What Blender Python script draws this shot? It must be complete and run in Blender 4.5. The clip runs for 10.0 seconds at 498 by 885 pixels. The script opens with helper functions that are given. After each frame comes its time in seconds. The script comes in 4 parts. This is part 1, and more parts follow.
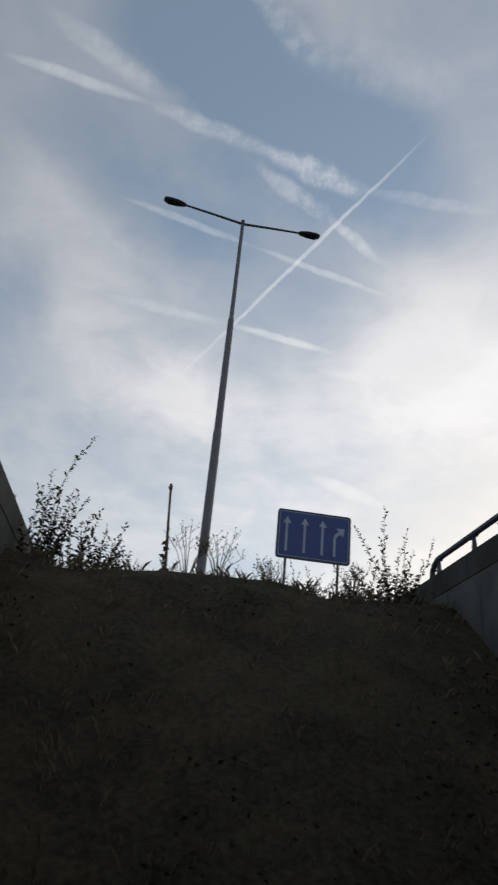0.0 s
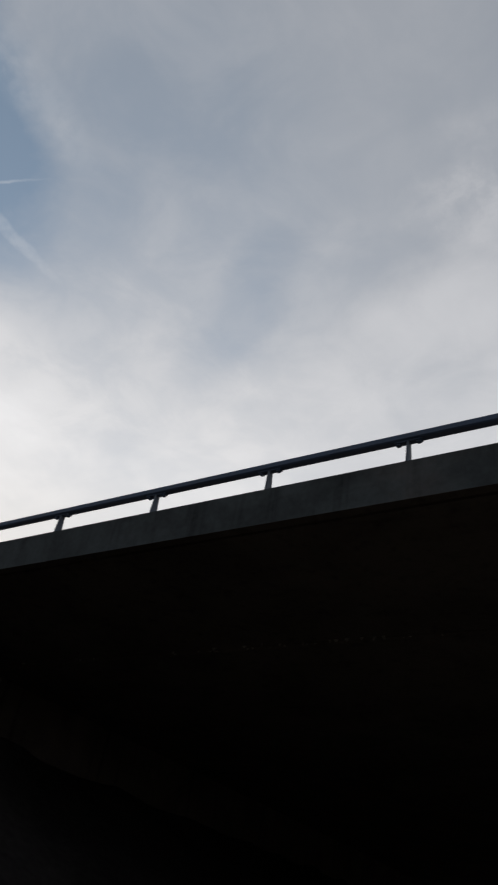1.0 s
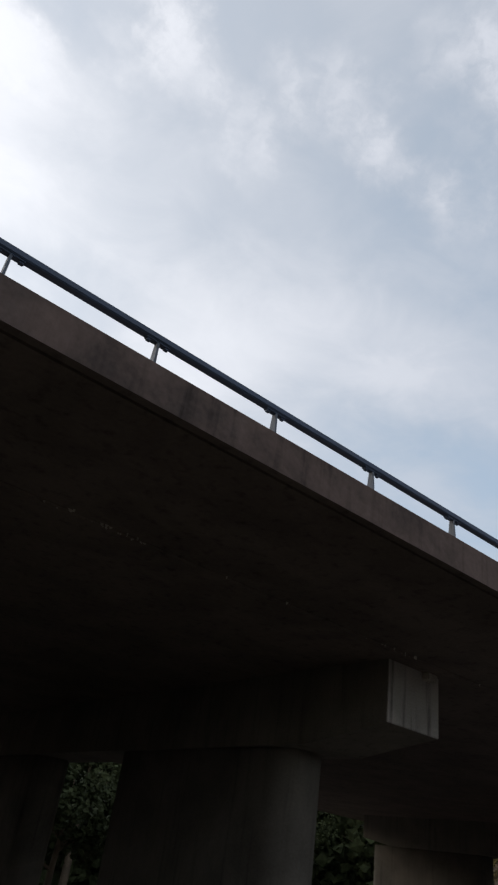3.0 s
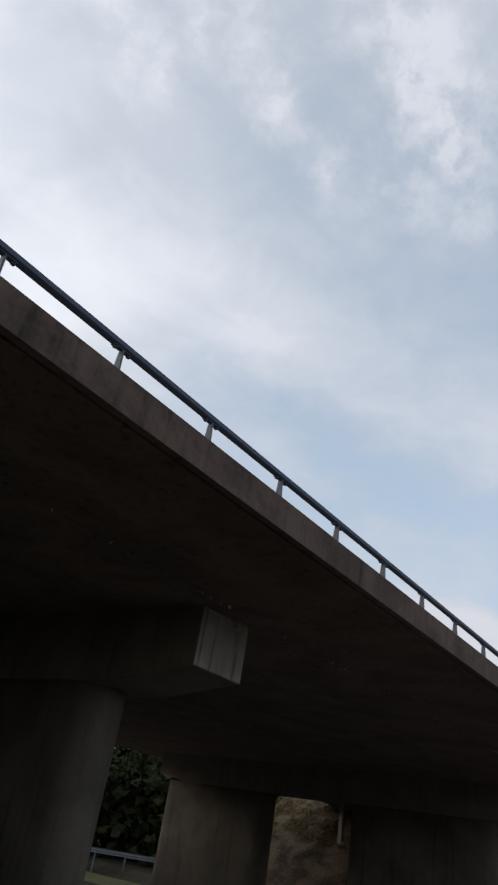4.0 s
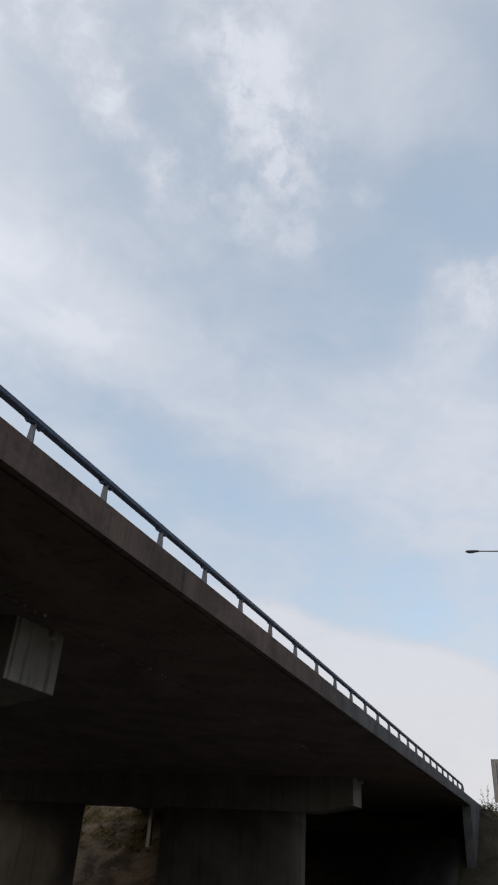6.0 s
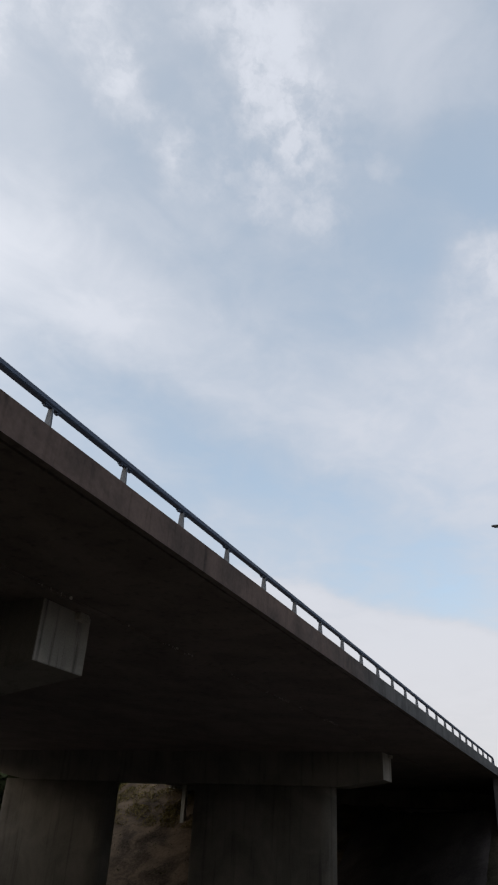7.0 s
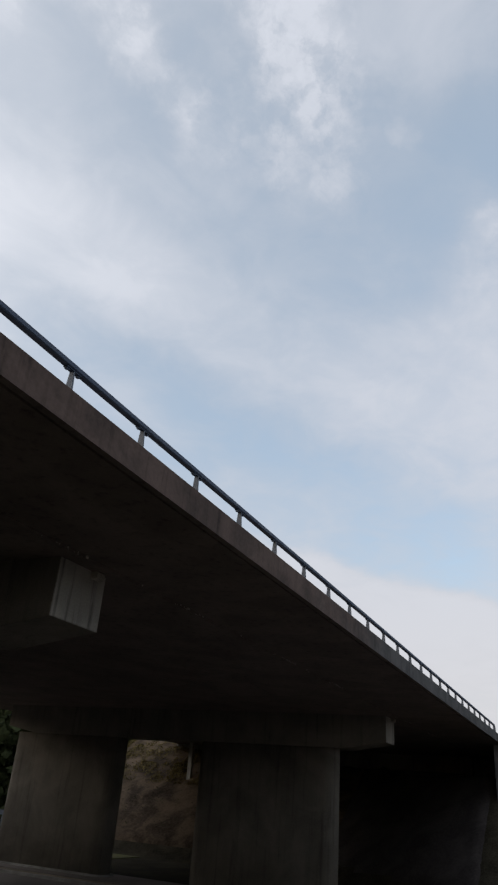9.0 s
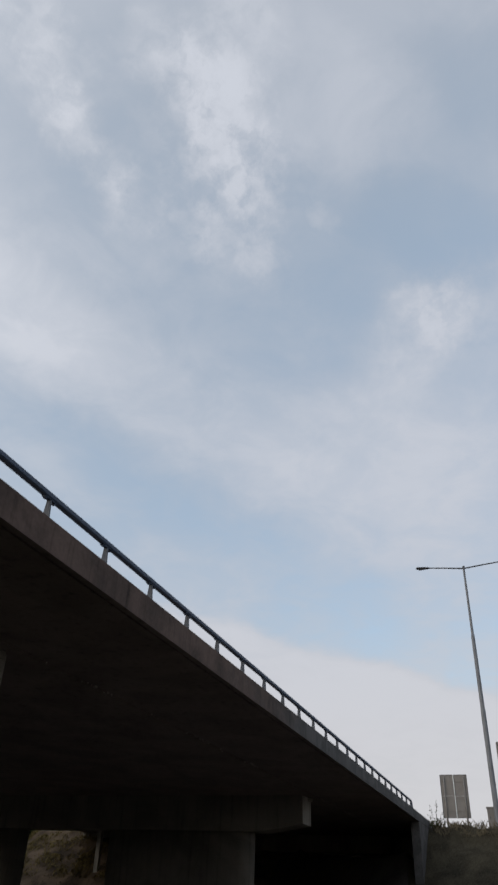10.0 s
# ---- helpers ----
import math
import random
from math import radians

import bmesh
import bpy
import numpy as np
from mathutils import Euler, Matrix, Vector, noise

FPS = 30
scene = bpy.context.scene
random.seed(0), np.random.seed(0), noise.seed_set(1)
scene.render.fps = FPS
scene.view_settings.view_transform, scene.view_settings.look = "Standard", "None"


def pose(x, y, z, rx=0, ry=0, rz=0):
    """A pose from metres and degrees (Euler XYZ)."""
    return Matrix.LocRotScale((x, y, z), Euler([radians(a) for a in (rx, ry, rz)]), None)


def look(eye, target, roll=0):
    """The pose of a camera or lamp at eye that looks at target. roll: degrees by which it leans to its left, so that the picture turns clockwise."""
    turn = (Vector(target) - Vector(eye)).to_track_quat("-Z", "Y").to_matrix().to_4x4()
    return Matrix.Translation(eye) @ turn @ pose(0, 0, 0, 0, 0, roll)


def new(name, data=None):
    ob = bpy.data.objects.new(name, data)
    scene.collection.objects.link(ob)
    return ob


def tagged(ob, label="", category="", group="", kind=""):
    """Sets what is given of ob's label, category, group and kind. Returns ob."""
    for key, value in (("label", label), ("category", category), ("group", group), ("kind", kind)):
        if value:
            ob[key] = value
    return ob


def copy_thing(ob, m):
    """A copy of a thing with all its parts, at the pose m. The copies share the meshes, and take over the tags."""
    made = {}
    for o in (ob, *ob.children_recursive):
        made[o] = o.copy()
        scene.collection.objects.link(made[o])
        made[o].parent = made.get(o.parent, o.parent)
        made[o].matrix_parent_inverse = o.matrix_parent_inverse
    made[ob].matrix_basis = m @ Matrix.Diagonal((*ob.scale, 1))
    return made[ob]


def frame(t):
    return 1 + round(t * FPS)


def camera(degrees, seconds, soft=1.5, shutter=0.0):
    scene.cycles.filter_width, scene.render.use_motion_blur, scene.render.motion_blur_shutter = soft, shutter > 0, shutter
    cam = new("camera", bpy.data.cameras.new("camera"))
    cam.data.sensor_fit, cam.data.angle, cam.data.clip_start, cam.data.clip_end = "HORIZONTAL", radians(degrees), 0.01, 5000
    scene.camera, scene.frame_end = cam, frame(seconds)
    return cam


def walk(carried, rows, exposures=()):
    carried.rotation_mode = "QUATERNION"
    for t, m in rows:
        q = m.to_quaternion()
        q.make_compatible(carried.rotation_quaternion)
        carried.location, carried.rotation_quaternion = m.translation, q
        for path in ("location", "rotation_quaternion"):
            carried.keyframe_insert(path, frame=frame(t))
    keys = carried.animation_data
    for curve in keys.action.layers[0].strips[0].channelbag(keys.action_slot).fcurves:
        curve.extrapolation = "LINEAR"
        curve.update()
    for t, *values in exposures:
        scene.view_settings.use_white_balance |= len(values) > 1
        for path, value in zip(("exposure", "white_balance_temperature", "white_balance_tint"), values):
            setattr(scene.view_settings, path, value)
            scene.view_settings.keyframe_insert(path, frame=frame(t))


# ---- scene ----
cam = camera(38.80, 10.0, soft=2.2, shutter=0.1)

# seconds, eye (x along the viaduct, y towards it, z above the road), yaw to the left of +y, pitch up, roll
PATH = [
    (0.0, -0.458, -0.099, 2.798, 83.58, 26.17, 5.62),
    (0.1, -0.433, -0.097, 2.821, 80.25, 26.45, 7.15),
    (0.2, -0.411, -0.096, 2.841, 75.94, 26.57, 8.25),
    (0.3, -0.393, -0.095, 2.857, 70.44, 27.75, 7.97),
    (0.4, -0.377, -0.090, 2.864, 64.72, 28.74, 8.28),
    (0.5, -0.360, -0.080, 2.864, 58.75, 30.05, 8.70),
    (0.6, -0.343, -0.066, 2.860, 52.94, 31.14, 8.94),
    (0.8, -0.295, -0.026, 2.850, 44.83, 34.11, 10.55),
    (1.0, -0.250, 0.030, 2.850, 37.19, 36.06, 10.53),
    (1.2, -0.218, 0.099, 2.862, 30.07, 36.43, 12.39),
    (1.4, -0.190, 0.169, 2.881, 21.28, 37.47, 11.92),
    (1.5, -0.176, 0.196, 2.889, 16.30, 37.74, 11.02),
    (1.6, -0.163, 0.214, 2.897, 11.16, 37.20, 9.11),
    (1.8, -0.136, 0.226, 2.904, 1.59, 36.67, 9.37),
    (2.0, -0.113, 0.227, 2.913, -7.47, 35.80, 8.57),
    (2.2, -0.092, 0.216, 2.904, -15.62, 34.88, 6.68),
    (3.3, 0.041, 0.084, 2.847, -38.49, 30.24, 10.62),
    (3.5, 0.050, 0.070, 2.848, -40.27, 29.85, 10.61),
    (4.0, 0.116, 0.047, 2.841, -49.52, 29.01, 10.19),
    (4.5, 0.134, 0.133, 2.904, -59.70, 29.25, 7.17),
    (5.0, 0.167, 0.193, 2.958, -64.01, 31.36, 5.27),
    (5.5, 0.083, 0.169, 2.923, -66.44, 31.63, 4.45),
    (7.0, 0.145, 0.092, 2.896, -64.02, 29.25, 3.32),
    (7.5, 0.112, 0.088, 2.876, -64.65, 29.39, 4.07),
    (7.8, 0.060, 0.070, 2.845, -64.93, 27.52, 3.62),
    (8.0, 0.015, 0.051, 2.811, -63.37, 25.32, 1.80),
    (8.2, 0.020, 0.020, 2.815, -58.41, 26.58, 2.66),
    (8.4, 0.033, -0.024, 2.799, -54.48, 27.47, 5.61),
    (8.5, 0.038, -0.043, 2.747, -55.15, 26.93, 6.03),
    (9.0, -0.005, 0.060, 2.777, -63.20, 26.65, 4.84),
    (9.5, -0.017, 0.049, 2.767, -66.07, 24.17, 4.60),
    (10.0, 0.064, -0.028, 2.850, -70.05, 32.49, 2.37),
]


def aim(x, y, z, yaw, pitch, roll):
    return pose(x, y, z, 0, 0, yaw) @ pose(0, 0, 0, 90 + pitch) @ pose(0, 0, 0, 0, 0, roll)


walk(cam, [(t, aim(*row)) for t, *row in PATH],
     exposures=[(0.0, -0.42), (0.6, -0.57), (1.4, -0.53), (2.0, -0.1), (3.5, 0.46), (6.0, 0.46), (9.0, 0.4), (10.0, 0.25)])

# ---- sky and sun ----
SUN_AZ, SUN_EL = 46.0, 11.0  # to the left of +y, above the horizon


def unit(az, el):
    """A direction: degrees to the left of +y, degrees up."""
    a, b = radians(az), radians(el)
    return Vector((-math.sin(a) * math.cos(b), math.cos(a) * math.cos(b), math.sin(b)))


class Nodes:
    """Short ways to add shader nodes to a tree."""

    def __init__(self, tree):
        self.tree = tree
        tree.nodes.clear()

    def add(self, kind, inputs=(), **props):
        n = self.tree.nodes.new(kind)
        for k, v in props.items():
            setattr(n, k, v)
        for k, v in dict(inputs).items():
            if isinstance(v, bpy.types.NodeSocket):
                self.tree.links.new(v, n.inputs[k])
            else:
                n.inputs[k].default_value = v
        return n

    def math(self, op, a, b=0.0, c=0.0, clamp=False):
        return self.add("ShaderNodeMath", {0: a, 1: b, 2: c}, operation=op, use_clamp=clamp).outputs[0]

    def vec(self, op, a, b=(0, 0, 0), scale=None):
        n = self.add("ShaderNodeVectorMath", {0: a, 1: b}, operation=op)
        if scale is not None:
            if isinstance(scale, bpy.types.NodeSocket):
                self.tree.links.new(scale, n.inputs["Scale"])
            else:
                n.inputs["Scale"].default_value = scale
        return n.outputs["Value" if op in ("DOT_PRODUCT", "LENGTH") else "Vector"]

    def noise(self, vector, scale, detail=4.0, rough=0.55, distort=0.0):
        return self.add("ShaderNodeTexNoise", {"Vector": vector, "Scale": scale, "Detail": detail, "Roughness": rough,
                                               "Distortion": distort}).outputs["Fac"]

    def ramp(self, value, lo, hi, a=0.0, b=1.0, smooth=True):
        return self.add("ShaderNodeMapRange", {"Value": value, "From Min": lo, "From Max": hi, "To Min": a, "To Max": b},
                        interpolation_type="SMOOTHSTEP" if smooth else "LINEAR").outputs["Result"]

    def mix(self, fac, a, b):
        n = self.add("ShaderNodeMix", data_type="RGBA")
        for sock, v in ((n.inputs[0], fac), (n.inputs[6], a), (n.inputs[7], b)):
            if isinstance(v, bpy.types.NodeSocket):
                self.tree.links.new(v, sock)
            else:
                sock.default_value = v if not isinstance(v, tuple) or len(v) == 4 else (*v, 1)
        return n.outputs[2]


# Vapour trails, in a plane that touches the sky at TRAIL_SKY: from, to, width, strength, raggedness
TRAIL_SKY = (83.4, 26.15, 5.6)
TRAILS = [
    (-0.130, 0.066, 0.270, 0.453, 0.0046, 0.55, 0.5),
    (-0.350, 0.553, -0.142, 0.481, 0.013, 0.45, 0.5),
    (-0.142, 0.481, 0.047, 0.403, 0.020, 0.36, 1.0),
    (0.030, 0.410, 0.160, 0.353, 0.026, 0.52, 1.5),
    (0.146, 0.359, 0.349, 0.323, 0.014, 0.2, 1.0),
    (0.010, 0.391, 0.113, 0.316, 0.020, 0.36, 1.5),
    (0.113, 0.316, 0.185, 0.253, 0.012, 0.50, 1.0),
    (-0.190, 0.352, 0.010, 0.275, 0.008, 0.3, 0.5),
    (0.000, 0.279, 0.200, 0.204, 0.007, 0.4, 0.5),
    (-0.210, 0.210, -0.030, 0.168, 0.011, 0.32, 1.0),
    (-0.030, 0.168, 0.120, 0.126, 0.008, 0.65, 0.5),
    (0.085, -0.048, 0.185, -0.088, 0.014, 0.60, 0.5),
    (-0.280, 0.610, -0.120, 0.490, 0.026, 0.30, 1.0),
    (0.000, 0.650, 0.095, 0.540, 0.030, 0.22, 1.5),
    (0.070, 0.560, 0.290, 0.500, 0.060, 0.13, 1.0),
]
# Soft cloud and clear lanes, in planes of their own: from, to, width, strength (below 0: clear sky)
WEST_CLOUDS = [
    (-0.330, 0.360, -0.230, 0.240, 0.110, 0.36), (-0.300, 0.150, -0.100, 0.060, 0.090, 0.26),
    (-0.130, 0.080, 0.000, 0.060, 0.070, 0.25), (-0.318, 0.044, -0.067, -0.036, 0.070, -0.16), (0.025, -0.013, 0.139, -0.047, 0.050, -0.18),
    (0.240, 0.150, 0.340, 0.050, 0.180, 0.34), (-0.350, 0.130, -0.330, 0.260, 0.070, -0.25),
    (-0.150, 0.620, 0.080, 0.500, 0.130, -0.95), (0.000, 0.480, 0.200, 0.360, 0.150, -0.75),
    (-0.250, 0.450, -0.050, 0.330, 0.120, -0.50), (-0.050, 0.280, 0.120, 0.190, 0.100, -0.25),
]
EAST_SKY = (-64.0, 29.3, 3.3)
EAST_CLOUDS = [
    (-0.400, 0.270, -0.212, 0.190, 0.150, 0.14), (-0.212, 0.190, 0.102, 0.040, 0.150, 0.26), (0.102, 0.040, 0.450, 0.000, 0.160, 0.30),
    (-0.300, 0.120, -0.150, 0.050, 0.060, -0.20), (-0.150, 0.050, 0.107, -0.105, 0.075, -0.20), (0.107, -0.105, 0.330, -0.215, 0.075, -0.18),
    (0.100, 0.600, 0.260, 0.550, 0.140, 0.26), (0.290, 0.400, 0.440, 0.370, 0.100, -0.42), (0.130, 0.400, 0.240, 0.300, 0.100, -0.18),
    (-0.200, 0.540, 0.000, 0.450, 0.200, -0.32), (-0.300, 0.430, -0.220, 0.400, 0.110, -0.16), (-0.600, 0.300, -0.350, 0.330, 0.160, 0.40), (0.400, 0.640, 0.560, 0.560, 0.120, -0.35),
]
MID_SKY = (-7.0, 36.0, 8.6)
MID_CLOUDS = [
    (-0.350, 0.320, 0.050, 0.280, 0.110, 0.45), (-0.340, 0.130, 0.100, 0.140, 0.100, 0.35),
    (-0.340, 0.560, -0.100, 0.520, 0.090, -0.15), (0.000, 0.600, 0.330, 0.540, 0.120, -0.15),
    (-0.700, 0.450, -0.450, 0.520, 0.100, -0.25), (0.300, 0.220, 0.420, 0.140, 0.120, -0.22), (0.000, 0.430, 0.380, 0.420, 0.170, -0.38), (-0.300, 0.420, -0.050, 0.400, 0.120, -0.25),
]
# Single tufts of rippled high cloud: from, to, width, strength
EAST_TUFTS = [
    (-0.188, 0.525, -0.176, 0.488, 0.042, 0.50), (-0.134, 0.445, -0.120, 0.428, 0.036, 0.50), (-0.092, 0.390, -0.064, 0.378, 0.042, 0.46),
    (-0.034, 0.600, -0.012, 0.530, 0.050, 0.45), (-0.080, 0.500, -0.060, 0.470, 0.034, 0.36), (-0.030, 0.450, -0.020, 0.430, 0.030, 0.34),
    (0.030, 0.565, 0.042, 0.500, 0.062, 0.65), (0.042, 0.500, 0.052, 0.430, 0.066, 0.60), (0.050, 0.420, 0.060, 0.340, 0.058, 0.42),
    (-0.010, 0.360, 0.010, 0.350, 0.040, 0.34), (0.095, 0.340, 0.100, 0.310, 0.030, 0.30), (0.110, 0.480, 0.125, 0.400, 0.060, 0.26),
    (0.050, 0.680, 0.040, 0.620, 0.075, 0.42), (-0.070, 0.640, -0.060, 0.610, 0.050, 0.40), (-0.256, 0.650, -0.240, 0.600, 0.060, 0.42),
    (-0.130, 0.600, -0.110, 0.560, 0.036, 0.30), (0.190, 0.395, 0.196, 0.390, 0.022, 0.30),
    (0.310, 0.190, 0.364, 0.258, 0.060, 0.40), (0.364, 0.258, 0.430, 0.310, 0.056, 0.42),
]
MID_TUFTS = [
    (0.085, 0.500, 0.150, 0.420, 0.060, 0.55), (0.150, 0.420, 0.194, 0.376, 0.052, 0.55), (0.262, 0.343, 0.292, 0.310, 0.052, 0.50),
    (0.318, 0.440, 0.336, 0.360, 0.046, 0.42), (0.080, 0.365, 0.130, 0.345, 0.038, 0.40), (0.020, 0.470, 0.030, 0.445, 0.040, 0.32),
    (-0.222, 0.455, -0.144, 0.388, 0.048, 0.45), (-0.070, 0.350, 0.014, 0.288, 0.040, 0.45), (-0.130, 0.480, -0.040, 0.360, 0.070, 0.34),
    (0.210, 0.520, 0.290, 0.480, 0.050, 0.30), (0.420, 0.470, 0.470, 0.400, 0.060, 0.36),
]
# A bank of low cloud with a clear upper edge in the east: the edge's height and its fall to the side
BANK_EDGE, BANK_FALL = -0.172, 0.24


def build_world():
    world = bpy.data.worlds.new("sky")
    scene.world = world
    world.use_nodes = True
    n = Nodes(world.node_tree)
    way = n.add("ShaderNodeTexCoord").outputs["Generated"]
    sky = n.add("ShaderNodeTexSky", sky_type="NISHITA", sun_disc=False, sun_elevation=radians(SUN_EL),
                sun_rotation=radians(-SUN_AZ), air_density=1.0, dust_density=1.0, ozone_density=2.0).outputs["Color"]
    # clear sky behind a thin, even high haze
    clear = n.vec("ADD", n.vec("SCALE", sky, scale=0.15), (0.15, 0.182, 0.198))
    split = n.add("ShaderNodeSeparateXYZ", {0: way}).outputs
    rise = n.math("MAXIMUM", n.math("ADD", split[2], 0.12), 0.05)
    flat = n.vec("DIVIDE", way, n.add("ShaderNodeCombineXYZ", {0: rise, 1: rise, 2: 1.0}).outputs[0])
    warp_big = n.vec("SUBTRACT", n.add("ShaderNodeTexNoise", {"Vector": way, "Scale": 5.0, "Detail": 5.0, "Roughness": 0.6}).outputs["Color"], (0.5, 0.5, 0.5))
    warp_fine = n.vec("SUBTRACT", n.add("ShaderNodeTexNoise", {"Vector": way, "Scale": 30.0, "Detail": 4.0, "Roughness": 0.6}).outputs["Color"], (0.5, 0.5, 0.5))
    puffs = n.noise(way, 55.0, 4, 0.6)

    def plane(aim_at):
        """Coordinates on the plane that touches the sky there, and how far the direction lies before it."""
        m = pose(0, 0, 0, 0, 0, aim_at[0]) @ pose(0, 0, 0, 90 + aim_at[1]) @ pose(0, 0, 0, 0, 0, aim_at[2])
        right, up, ahead = (tuple(m.col[0].xyz), tuple(m.col[1].xyz), tuple(-m.col[2].xyz))
        depth = n.vec("DOT_PRODUCT", way, ahead)
        safe = n.math("MAXIMUM", depth, 0.15)
        u = n.math("DIVIDE", n.vec("DOT_PRODUCT", way, right), safe)
        v = n.math("DIVIDE", n.vec("DOT_PRODUCT", way, up), safe)
        return u, v, n.ramp(depth, 0.25, 0.5)

    wide = n.add("ShaderNodeSeparateXYZ", {0: warp_big}).outputs
    narrow = n.add("ShaderNodeSeparateXYZ", {0: warp_fine}).outputs

    def stirred(u, v, big, small):
        """The coordinates, frayed by broad and by fine turbulence."""
        return [n.math("MULTIPLY_ADD", narrow[i], small, n.math("MULTIPLY_ADD", wide[i], big, c)) for i, c in enumerate((u, v))]

    def stroke(u, v, x1, y1, x2, y2, width, strength):
        """A soft long oval between two points."""
        length = math.hypot(x2 - x1, y2 - y1)
        c, d = (x2 - x1) / length, (y2 - y1) / length
        mx, my, half = (x1 + x2) / 2, (y1 + y2) / 2, length / 2 + width
        along = n.math("MULTIPLY_ADD", u, c / half, n.math("MULTIPLY_ADD", v, d / half, -(mx * c + my * d) / half))
        across = n.math("MULTIPLY_ADD", u, -d / width, n.math("MULTIPLY_ADD", v, c / width, (mx * d - my * c) / width))
        return n.ramp(n.math("MULTIPLY_ADD", along, along, n.math("MULTIPLY", across, across)), 0.0, 1.0, strength, 0.0)

    def gather(u, v, rows, widen, gain):
        out = 0.0
        for *ends, width, strength in rows:
            out = n.math("ADD", out, stroke(u, v, *ends, width * widen, strength * gain))
        return out

    streaks = n.noise(n.vec("MULTIPLY", flat, (1.0, 1.6, 1.0)), 1.2, 3, 0.5, 0.5)
    fine = n.noise(flat, 6.0, 6, 0.62, 0.4)
    cover = n.math("ADD", n.ramp(streaks, 0.3, 0.7, 0.44, 0.72), n.ramp(fine, 0.3, 0.7, -0.09, 0.09))
    west, east, mid = plane(TRAIL_SKY), plane(EAST_SKY), plane(MID_SKY)
    for (u, v, front), clouds in ((west, WEST_CLOUDS), (east, EAST_CLOUDS), (mid, MID_CLOUDS)):
        cover = n.math("MULTIPLY_ADD", gather(*stirred(u, v, 0.12, 0.018), clouds, 1.0, 0.7), front, cover)
    ripple = n.ramp(n.noise(n.vec("ADD", way, n.vec("SCALE", warp_fine, scale=0.04)), 21.0, 5, 0.6), 0.3, 0.7, 0.45, 1.3)
    for (u, v, front), tufts in ((east, EAST_TUFTS), (mid, MID_TUFTS)):
        cover = n.math("MULTIPLY_ADD", n.math("MULTIPLY", gather(*stirred(u, v, 0.05, 0.06), tufts, 1.4, 0.52), ripple), front, cover)
    u, v = stirred(*east[:2], 0.04, 0.01)
    rim = n.math("MULTIPLY_ADD", u, BANK_FALL, v)
    bank = n.math("MULTIPLY", n.ramp(rim, BANK_EDGE - 0.035, BANK_EDGE, 0.6, 0.0), n.ramp(u, -0.5, -0.2))
    cover = n.math("MULTIPLY_ADD", bank, east[2], cover)
    trail = 0.0
    for ragged in (0.5, 1.0, 1.5):
        u, v = stirred(*west[:2], 0.0, 0.016 * ragged)
        rows = [row[:6] for row in TRAILS if row[6] == ragged]
        trail = n.math("MULTIPLY_ADD", gather(u, v, rows, 0.85, 1.0), n.ramp(puffs, 0.35, 0.65, 1.0 - 0.45 * ragged, 1.1), trail)
    front = west[2]
    # a veil of high cloud everywhere but in the west, brighter where it is thick
    toward = n.vec("DOT_PRODUCT", way, tuple(unit(SUN_AZ, SUN_EL + 6)))
    veil = n.ramp(n.vec("DOT_PRODUCT", way, tuple(unit(83, 30))), 0.66, 0.9, 0.6, 0.03)
    veil = n.math("MULTIPLY", veil, n.ramp(n.vec("DOT_PRODUCT", way, tuple(unit(-78, 28))), 0.72, 0.98, 1.0, 0.45))
    thick = n.ramp(cover, 0.3, 1.25, 0.89, 1.11)
    trail = n.math("MULTIPLY", n.math("MULTIPLY", trail, front), 0.85)
    cover = n.math("ADD", cover, n.ramp(toward, 0.80, 0.97, 0.0, 0.25))
    thin = n.math("ADD", veil, n.math("MULTIPLY", n.math("SUBTRACT", 0.97, veil), n.ramp(cover, 0.15, 1.1)))
    cover = n.math("MAXIMUM", n.math("MINIMUM", cover, 0.95), thin)
    glow = n.math("POWER", n.ramp(toward, -0.3, 1.0, 0.0, 1.0, smooth=False), 2.4)
    glow = n.math("MULTIPLY", glow, n.ramp(split[2], 0.3, 0.85, 1.34, 0.6))
    low = n.ramp(split[2], 0.0, 0.5, 1.0, 0.0)
    cloud = n.mix(glow, n.mix(low, (0.443, 0.467, 0.522), (0.478, 0.469, 0.484)), (1.24, 1.225, 1.23))
    cloud = n.vec("SCALE", cloud, scale=thick)
    color = n.mix(cover, clear, cloud)
    dawn = n.math("MULTIPLY", n.ramp(split[2], 0.03, 0.28, 1.0, 0.0), n.ramp(toward, 0.0, 0.6))
    color = n.mix(dawn, color, (1.45, 1.2, 0.86))
    warm = n.math("MULTIPLY", n.ramp(split[2], 0.18, 0.55, 0.6, 0.0), n.ramp(toward, 0.84, 0.985))
    color = n.mix(warm, color, (1.5, 1.36, 1.16))
    color = n.mix(trail, color, n.mix(glow, (0.8, 0.84, 0.9), (1.28, 1.26, 1.25)))
    n.add("ShaderNodeOutputWorld", {"Surface": n.add("ShaderNodeBackground", {"Color": color, "Strength": 1.0}).outputs[0]})


build_world()
sun = new("sun", bpy.data.lights.new("sun", "SUN"))
sun.data.energy, sun.data.angle, sun.data.color = 0.2, radians(10), (1.0, 0.86, 0.7)
sun.matrix_world = look((0, 0, 0), -unit(SUN_AZ, SUN_EL))


